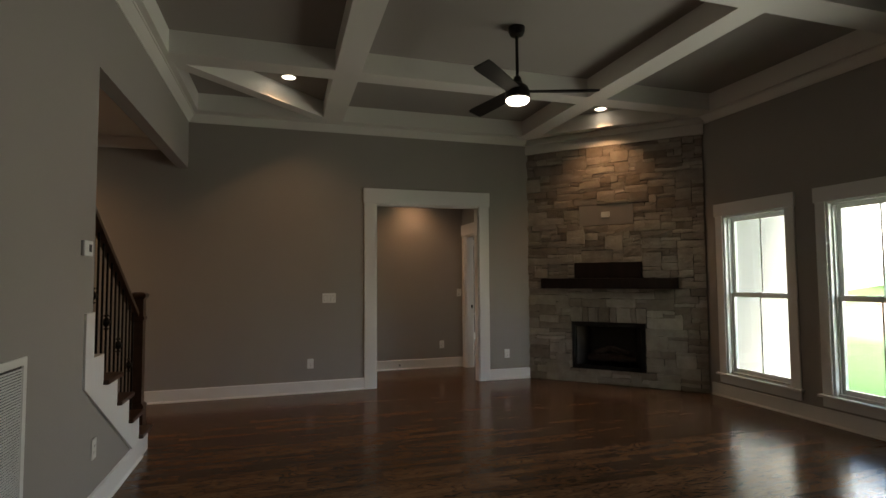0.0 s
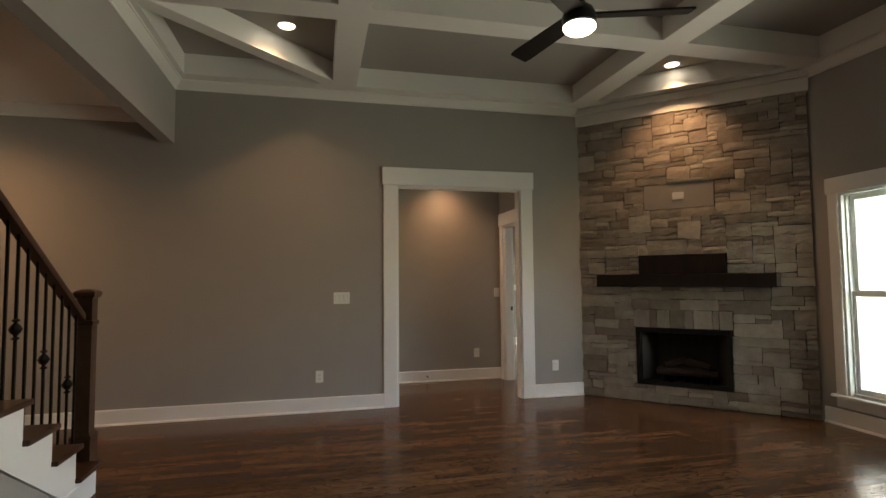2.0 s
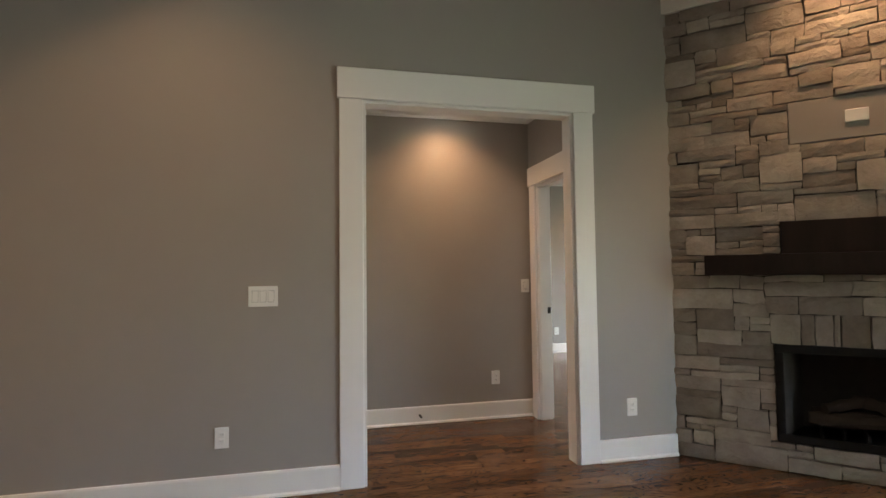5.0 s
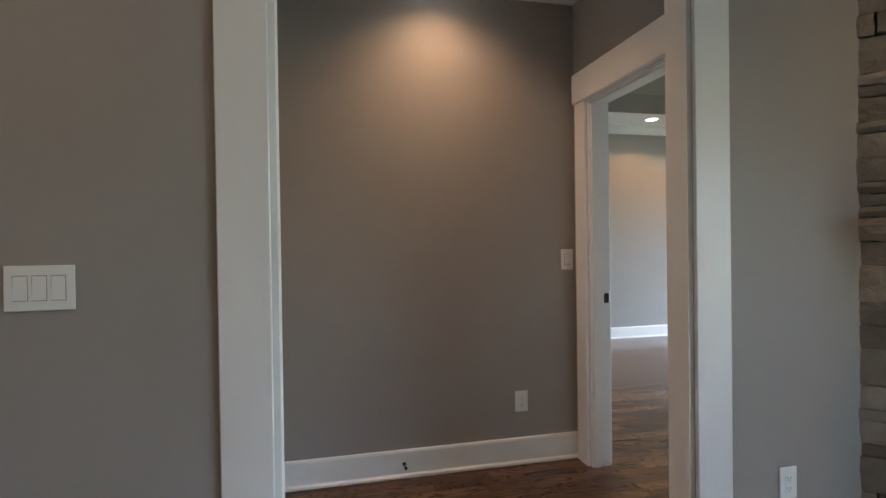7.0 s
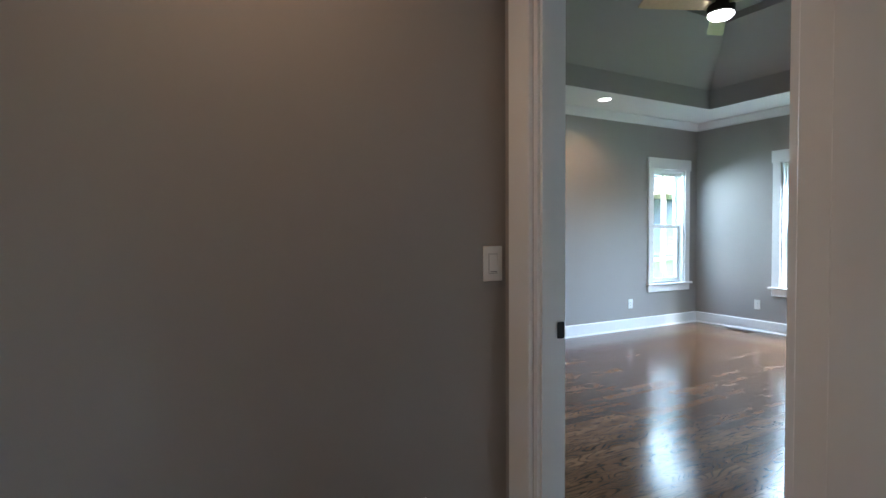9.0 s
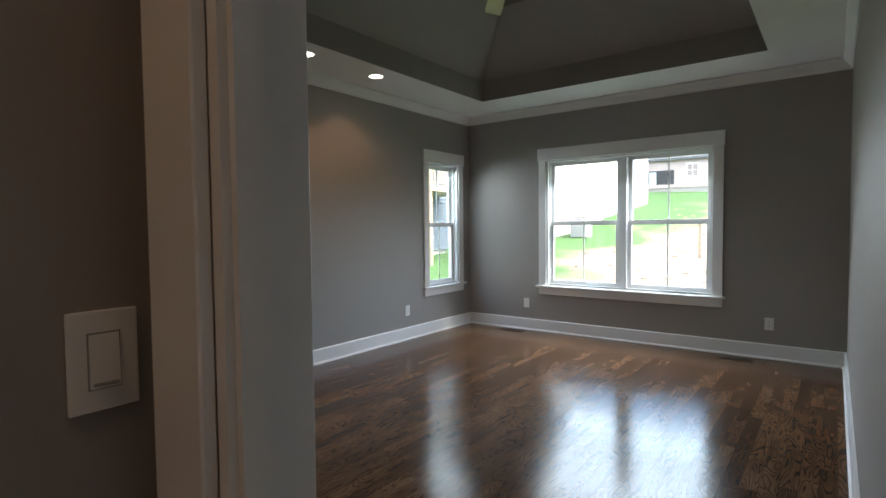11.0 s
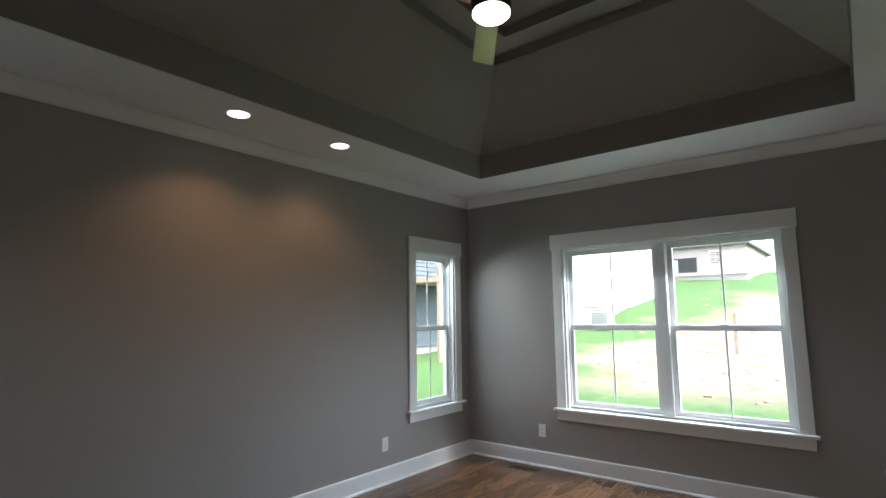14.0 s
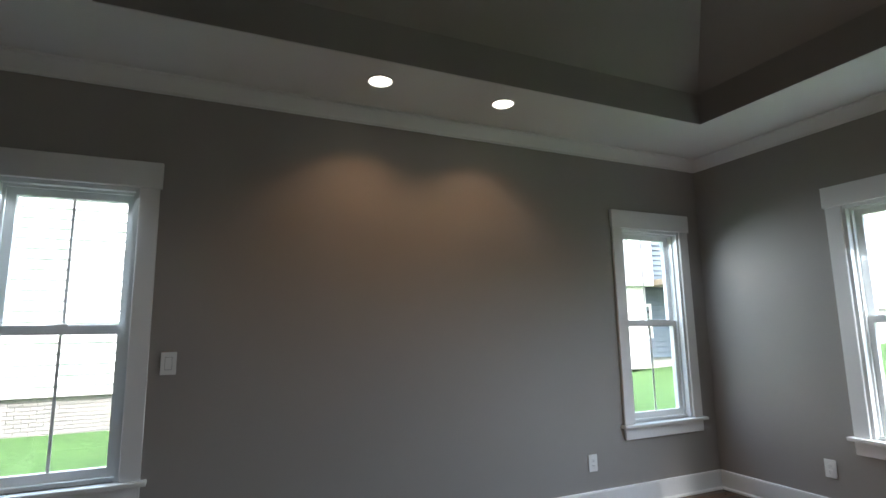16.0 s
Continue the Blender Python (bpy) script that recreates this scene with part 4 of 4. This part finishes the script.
def thermostat():
    t = thing("thermostat", pose(-0.55, 3.88, 1.65, 0, 0, 90), "square white thermostat with a dark screen on the wall", "thermostat")
    part("case", bbox(-0.07, 0.07, -0.022, 0.0, -0.046, 0.046, 0.006, 2), PLASTIC, t)
    part("screen", bbox(0.0, 0.045, -0.0235, -0.021, -0.02, 0.024, 0.001), SLOT, t, "dark display")
    return t


thermostat()


def return_grille():
    g = thing("air_grille", pose(-0.55, 2.80, 0.0, 0, 0, 90), "white louvred return air grille low on the wall", "air grille")
    w, z0, z1 = 0.74, 0.36, 1.12
    bm = bmesh.new()
    box(bm, -w / 2, w / 2, -0.010, 0.0, z0, z0 + 0.035)
    box(bm, -w / 2, w / 2, -0.010, 0.0, z1 - 0.035, z1)
    box(bm, -w / 2, -w / 2 + 0.035, -0.010, 0.0, z0 + 0.035, z1 - 0.035)
    box(bm, w / 2 - 0.035, w / 2, -0.010, 0.0, z0 + 0.035, z1 - 0.035)
    part("frame", bm, PLASTIC, g)
    # dark sheet on the closed wall, coloured as the shaded hollow
    part("backing", bbox(-w / 2 + 0.03, w / 2 - 0.03, -0.003, -0.001, z0 + 0.03, z1 - 0.03, 0), SLOT, g, "dark sheet painted as the shade behind the louvres")
    bm = bmesh.new()
    box(bm, -w / 2 + 0.035, w / 2 - 0.035, -0.0085, -0.0035, 0, 0.0075)
    me = mesh_of("slat", bm, PLASTIC)
    z = z0 + 0.042
    while z < z1 - 0.045:
        ob = new("slat", me)
        ob.parent = g
        ob.location = (0, 0, z)
        z += 0.0125
    return g


return_grille()
wall_plate("wall_outlet", pose(-0.55, 4.12, 0.415, 0, 0, 90), 1, "outlet", "white duplex outlet on the wall below the stair", "outlets")


def floor_register(x, y):
    r = thing("floor_register", pose(x, y, 0.0), "bronze slotted floor register set in the oak boards", "floor register", "floor registers")
    bm = bmesh.new()
    for a, b, c, d in ((-0.055, 0.055, -0.15, -0.125), (-0.055, 0.055, 0.125, 0.15), (-0.055, -0.038, -0.125, 0.125), (0.038, 0.055, -0.125, 0.125), (-0.004, 0.004, -0.125, 0.125)):
        box(bm, a, b, c, d, 0.0005, 0.005)
    part("frame", bm, VENTMAT, r)
    # thin dark plate over the boards, its colour standing for duct shade
    bm = bmesh.new()
    box(bm, -0.04, 0.04, -0.127, 0.127, 0.0002, 0.0012)
    part("duct_opening", bm, SLOT, r, "dark sheet painted as the shade in the duct")
    for k in range(14):
        y0 = -0.12 + k * 0.0176
        part("slat", bbox(-0.038, 0.038, y0, y0 + 0.006, 0.0012, 0.0045, 0), VENTMAT, r)
    return r


floor_register(9.05, 11.15)
floor_register(9.02, 8.56)


def door_stop():
    d = thing("door_stop", pose(2.335, 8.492, 0.076), "small black spring door stop on the baseboard", "door stop")
    bm = bmesh.new()
    lathe(bm, [(0.011, 0.0), (0.011, 0.006), (0.005, 0.008), (0.0045, 0.05)], 12, pose(0, 0, 0, 90))
    part("stem", bm, BLACK, d, "", True)
    bm = bmesh.new()
    lathe(bm, [(0.008, 0.05), (0.0095, 0.054), (0.009, 0.064), (0.005, 0.067)], 12, pose(0, 0, 0, 90))
    part("tip", bm, BLACK, d, "", True)
    return d


door_stop()

# ---- outside ----


def lawn_and_dirt():
    m, nt, b = material("lawn_and_bare_soil")
    v, g = position(nt)
    sep = nt.nodes.new("ShaderNodeSeparateXYZ")
    nt.links.new(v, sep.inputs[0])
    n1 = node(nt, "ShaderNodeTexNoise", Scale=0.16, Detail=5.0)
    n2 = node(nt, "ShaderNodeTexNoise", Scale=2.2, Detail=6.0, Roughness=0.7)
    for n in (n1, n2):
        nt.links.new(v, n.inputs["Vector"])
    grass = mix_colors(nt, n2.outputs["Fac"], (0.026, 0.070, 0.014, 1), (0.075, 0.155, 0.034, 1))
    soil = mix_colors(nt, n2.outputs["Fac"], (0.13, 0.075, 0.046, 1), (0.34, 0.265, 0.20, 1))

    def ramp(src, lo, hi, a=0.0, c=1.0):
        r = nt.nodes.new("ShaderNodeMapRange")
        for key, val in (("From Min", lo), ("From Max", hi), ("To Min", a), ("To Max", c)):
            r.inputs[key].default_value = val
        nt.links.new(src, r.inputs["Value"])
        return r.outputs[0]

    def times(a, c):
        q = nt.nodes.new("ShaderNodeMath")
        q.operation = "MULTIPLY"
        nt.links.new(a, q.inputs[0])
        nt.links.new(c, q.inputs[1])
        return q.outputs[0]

    wob = nt.nodes.new("ShaderNodeMath")
    wob.operation = "MULTIPLY_ADD"
    nt.links.new(n1.outputs["Fac"], wob.inputs[0])
    wob.inputs[1].default_value = 14.0
    nt.links.new(sep.outputs["Y"], wob.inputs[2])
    area = times(ramp(wob.outputs[0], 22.0, 24.0, 1.0, 0.0), times(ramp(sep.outputs["X"], 17.0, 20.0), ramp(sep.outputs["X"], 44.0, 49.0, 1.0, 0.0)))
    speck = times(area, ramp(n2.outputs["Fac"], 0.33, 0.45))
    nt.links.new(mix_colors(nt, speck, grass, soil), b.inputs["Base Color"])
    b.inputs["Roughness"].default_value = 0.95
    add_bump(nt, b, n2.outputs["Fac"], 0.8, 0.08)
    return m


def hill(x, y):
    """Height of the ground: flat by the house, rising to the east."""
    d = max(0.0, min(1.0, (x - 15) / 60))
    z = -0.6 + 6.6 * d * d * (3 - 2 * d) * 0.95
    n = max(0.0, min(1.0, (y - 12) / 10))
    return z + 0.42 * n + 0.25 * noise.noise(Vector((x * 0.12, y * 0.12, 0))) * min(1, max(0, (x - 14) / 8))


def ground():
    bm = bmesh.new()
    marks = [-500, -200, -80, -40] + [-20 + 2.0 * k for k in range(56)] + [110, 150, 250, 500]
    rows = [[bm.verts.new((x, y, hill(x, y))) for x in marks] for y in marks]
    for a, b in zip(rows, rows[1:]):
        for k in range(len(marks) - 1):
            bm.faces.new((a[k], a[k + 1], b[k + 1], b[k]))
    return bm


structure("ground", ground(), lawn_and_dirt(), "green lawn and bare reddish soil around the house", "lawn")
SIDING_WHITE = plain("white_lap_siding", (0.76, 0.76, 0.74), 0.55, 0.0, 0.03, 3.0)
SIDING_BLUE = plain("slate_blue_lap_siding", (0.10, 0.125, 0.15), 0.6, 0.0, 0.08, 3.0)
SHINGLE = plain("grey_roof_shingle", (0.11, 0.11, 0.115), 0.9, 0.0, 0.35, 9.0)
BRICK = plain("pale_washed_brick", (0.27, 0.245, 0.23), 0.85, 0.0, 0.35, 6.0)
MORTAR_PALE = plain("pale_mortar", (0.34, 0.32, 0.30), 0.9, 0.0, 0.1, 8.0)
PINE = stained_wood("raw_pine_deck", (0.30, 0.235, 0.165), (2, 2, 20), 0.7)
DARKGLASS = plain("dark_window_pane", (0.010, 0.012, 0.014), 0.08, 0.0, 0.1, 2.0)
METAL_GREY = plain("grey_painted_steel", (0.42, 0.43, 0.43), 0.5, 0.3, 0.08, 8.0)


def lap_wall(bm, along, a0, a1, b, out, z0, z1, step=0.18):
    """Overlapping siding boards on a wall face; out is the sign of its outward normal."""
    z = z0
    while z < z1:
        h = min(step, z1 - z)
        q = [(0.06, z), (0.06, z + 0.016), (0.012, z + h), (0.0, z + h), (0.0, z)]
        if along == "x":
            prism(bm, [(out * d, zz) for d, zz in q], a0, a1, Matrix(((0, 1, 0, 0), (1, 0, 0, b), (0, 0, 1, 0), (0, 0, 0, 1))))
        else:
            prism(bm, [(out * d, zz) for d, zz in q], a0, a1, pose(b, 0, 0))
        z += step


def house_window(parent, m, w, h, behind):
    bm = bmesh.new()
    for a, b, c, d in ((-w / 2 - 0.09, -w / 2, -0.05, h + 0.05), (w / 2, w / 2 + 0.09, -0.05, h + 0.05), (-w / 2 - 0.09, w / 2 + 0.09, h + 0.05, h + 0.16), (-w / 2 - 0.09, w / 2 + 0.09, -0.13, -0.05), (-w / 2, w / 2, h / 2 - 0.025, h / 2 + 0.025), (-0.015, 0.015, 0.0, h)):
        box(bm, a, b, -0.075, -0.02, c, d)
    f = part("window", bm, SIDING_WHITE, parent)
    f.matrix_local = m
    bm = bmesh.new()
    box(bm, -w / 2, w / 2, -0.035, -0.03, -0.05, h + 0.05)
    part("pane", bm, behind, f)


def house(name, x0, x1, y0, y1, base, sill, eave, ridge, siding, label, openings=(), hip=False, behind=DARKGLASS):
    """A gabled house with its ridge along x; openings are (face, place, z, width, height)."""
    hs = thing(name, pose(x0, y0, base), label, "house")
    L, D, s, e, r = x1 - x0, y1 - y0, sill - base, eave - base, ridge - base
    bm = bmesh.new()
    box(bm, 0.05, L - 0.05, 0.05, D - 0.05, -1.5, s)
    part("foundation", bm, MORTAR_PALE, hs, "pale masonry foundation")
    bm = bmesh.new()
    box(bm, 0, L, 0, D, s, e)
    if not hip:
        prism(bm, [(0, e), (D, e), (D / 2, r)], 0, L, Matrix(((0, 1, 0, 0), (1, 0, 0, 0), (0, 0, 1, 0), (0, 0, 0, 1))))
    wall = part("wall", bm, siding, hs)
    bm = bmesh.new()
    lap_wall(bm, "x", 0, L, 0, -1, s, e)
    lap_wall(bm, "y", 0, D, 0, -1, s, e)
    boards = part("siding", bm, siding, wall)
    boards["kind"] = "stuff"
    bm = bmesh.new()
    o = 0.4
    k = (r - e) / (D / 2)
    if hip:
        low = [bm.verts.new(p) for p in ((-o, -o, e), (L + o, -o, e), (L + o, D + o, e), (-o, D + o, e))]
        rim = [bm.verts.new((p.co.x, p.co.y, e + 0.2)) for p in low]
        top = [bm.verts.new(p) for p in ((L / 2, D * 0.35, r), (L / 2, D * 0.65, r))]
        bm.faces.new(low[::-1])
        for n in range(4):
            bm.faces.new((low[n], low[(n + 1) % 4], rim[(n + 1) % 4], rim[n]))
        for f in ((rim[0], rim[1], top[0]), (rim[1], rim[2], top[1], top[0]), (rim[2], rim[3], top[1]), (rim[3], rim[0], top[0], top[1])):
            bm.faces.new(f)
    else:
        prism(bm, [(-o, e - o * k), (D / 2, r), (D + o, e - o * k), (D + o, e - o * k + 0.2), (D / 2, r + 0.2), (-o, e - o * k + 0.2)], -o, L + o, Matrix(((0, 1, 0, 0), (1, 0, 0, 0), (0, 0, 1, 0), (0, 0, 0, 1))))
    part("roof", bm, SHINGLE, hs, "grey shingle roof")
    for face, a, z, w, h in openings:
        house_window(hs, pose(a, -0.0, z - base) if face == "south" else pose(0, a, z - base, 0, 0, -90), w, h, behind)
    return hs


near_house = house("house", -9.0, 9.0, 19.6, 29.0, -0.45, 0.35, 6.2, 9.5, SIDING_WHITE, "white lap-sided house on a pale brick foundation", (("south", 12.39, 1.72, 0.70, 0.95),), False, plain("white_window_blind", (0.66, 0.68, 0.70), 0.4))
house("house", 26.0, 47.0, 20.0, 31.0, 1.0, 1.9, 9.0, 12.5, SIDING_WHITE, "large white lap-sided house up the slope", (("west", 3.0, 2.6, 1.2, 1.0), ("west", 7.0, 2.6, 1.2, 1.0), ("west", 3.5, 5.9, 1.4, 1.3), ("west", 7.5, 5.9, 1.4, 1.3), ("south", 8.0, 5.9, 1.0, 1.4)))
blue = house("house", 15.5, 23.0, 22.5, 32.0, 0.0, 0.3, 6.0, 8.6, SIDING_BLUE, "slate blue lap-sided house with a raw wood deck", (("south", 3.2, 1.1, 1.1, 0.9), ("south", 5.6, 4.0, 0.9, 1.2), ("west", 3.0, 4.0, 0.9, 1.2)))


def deck(parent):
    a, b = 3.5, 6.9
    part("deck_floor", bbox(a, b, -2.2, -0.05, 2.75, 2.95, 0.01), PINE, parent, "raw wood deck platform")
    for x in (a + 0.1, (a + b) / 2, b - 0.1):
        part("deck_post", bbox(x - 0.07, x + 0.07, -2.15, -2.01, -1.0, 3.95, 0.01), PINE, parent)
    part("deck_rail", bbox(a, b, -2.2, -2.06, 3.85, 3.93, 0.01), PINE, parent)
    part("deck_rail", bbox(a, b, -2.16, -2.1, 3.05, 3.12, 0.01), PINE, parent)
    me = mesh_of("picket", bbox(-0.02, 0.02, -2.15, -2.11, 3.12, 3.85, 0), PINE)
    for k in range(23):
        ob = new("picket", me)
        ob.parent = parent
        ob.location = (a + 0.16 + k * 0.137, 0, 0)
    part("lower_storey", bbox(-0.1, 3.2, -0.5, 0.02, 0.0, 2.7, 0.02), SIDING_WHITE, parent, "white clad lower storey")
    # added box whose white stands for a wall brightened by the sky
    part("bay", bbox(2.2, 3.2, -0.9, 0.02, 2.7, 5.6, 0.02), SIDING_WHITE, parent, "white box added for a pale sky-lit wall")


deck(blue)
# the dark colour holds the shade of the recessed porch
PORCH_SHADE = plain("dark_porch_shade", (0.045, 0.046, 0.05), 0.8, 0.0, 0.2, 3.0)
far_house = house("house", 55.0, 68.0, 15.9, 28.9, 4.0, 4.8, 7.3, 9.9, plain("pale_far_brick", (0.47, 0.39, 0.36), 0.85, 0.0, 0.2, 2.0), "low pale brick house with a dark porch on the hill", (("west", 2.35, 5.85, 0.9, 0.95),), True)
part("porch", bbox(-0.06, 0.3, 3.9, 6.5, 1.1, 2.45, 0.02), PORCH_SHADE, far_house, "porch recess as a flat slab with its shade in the colour")
part("front_door", bbox(-0.10, -0.05, 5.5, 6.15, 1.1, 2.3, 0.01), plain("pale_blue_door_paint", (0.42, 0.5, 0.52), 0.5), far_house, "pale blue front door")
part("porch_post", bbox(-1.2, -1.05, 6.67, 6.83, 0.0, 3.3, 0.02), SIDING_WHITE, far_house)


def air_unit():
    a = thing("air_conditioner", pose(30.5, 18.9, hill(30.5, 18.9)), "grey outdoor air conditioner beside the white house", "air conditioner")
    part("case", bbox(-0.45, 0.45, -0.45, 0.45, 0.0, 0.95, 0.03, 2), METAL_GREY, a)
    bm = bmesh.new()
    lathe(bm, [(0.40, 0.95), (0.40, 0.99), (0.3, 1.0)], 20)
    part("fan_guard", bm, BLACK, a)
    for k in range(9):
        part("louvre", bbox(-0.47, -0.45, -0.40, 0.40, 0.08 + k * 0.09, 0.12 + k * 0.09, 0), plain("grey_louvre", (0.2, 0.2, 0.2), 0.6), a)


air_unit()


def stake(x, y):
    s = thing("wooden_post", pose(x, y, hill(x, y)), "thin weathered wooden post standing in the soil", "post")
    part("post", bbox(-0.06, 0.06, -0.06, 0.06, -0.3, 1.5, 0.01), PINE, s)


stake(26.5, 12.2)


def boulders():
    r = random.Random(4)
    bm = bmesh.new()
    for k in range(160):
        x, y = r.uniform(18, 44), r.uniform(6, 17)
        z = hill(x, y)
        q = bmesh.ops.create_icosphere(bm, subdivisions=1, radius=r.uniform(0.05, 0.15))
        for v in q["verts"]:
            v.co = Vector((v.co.x * r.uniform(0.8, 1.3) + x, v.co.y * r.uniform(0.8, 1.3) + y, v.co.z * 0.6 + z))
    return bm


tagged(part("soil_clods", boulders(), plain("reddish_clods", (0.30, 0.20, 0.14), 0.95, 0.0, 0.3, 3.0)), "reddish clods and stones scattered on the bare soil", "soil", "", "stuff")

# bricks of the near foundation
BRICK_MESH = mesh_of("brick", bbox(0, 0.194, -0.012, 0.06, 0, 0.057, 0.004), BRICK)
fnd = near_house.children[0]
for j in range(10):
    for k in range(30):
        ob = new("brick", BRICK_MESH)
        ob.parent = fnd
        ob.location = (10.6 + k * 0.204 + (0.102 if j % 2 else 0), 0.04, 0.12 + j * 0.0675)

# ---- boards of the floor ----
BOARD = 0.083


def board_rows(x0, x1, y0, y1, seed):
    r = random.Random(seed)
    y = y0
    while y < y1 - 1e-6:
        x = x0 - r.uniform(0, 1.2)
        yb = min(y + BOARD, y1)
        while x < x1:
            xe = x + r.uniform(0.45, 1.7)
            a, b = max(x, x0), min(xe, x1)
            if b - a > 0.01:
                yield a, b, y, yb
            x = xe
        y += BOARD


def joined_boards(area, seed):
    bm = bmesh.new()
    for a, b, y, yb in board_rows(*area, seed):
        box(bm, a, b - 0.0012, y, yb - 0.0012, -0.02, 0.0)
    return bm


floor = bpy.data.objects["floor"]
for area in ((-2.9, 5.66, GY0, 7.37), (1.51, 3.53, 7.37, 8.63)):
    ob = part("floor_boards", joined_boards(area, 5), OAK_JOINED, floor)
    ob["kind"] = "stuff"
unit = bmesh.new()
box(unit, 0, 1, 0, 1, -0.02, 0.0)
PLANK = mesh_of("plank", unit, OAK)
for a, b, y, yb in board_rows(3.53, 9.207, 7.42, 11.915, 8):
    ob = new("plank", PLANK)
    ob.parent = floor
    ob.matrix_local = Matrix.Translation((a, y, 0)) @ Matrix.Diagonal((b - a - 0.0012, yb - y - 0.0012, 1, 1))
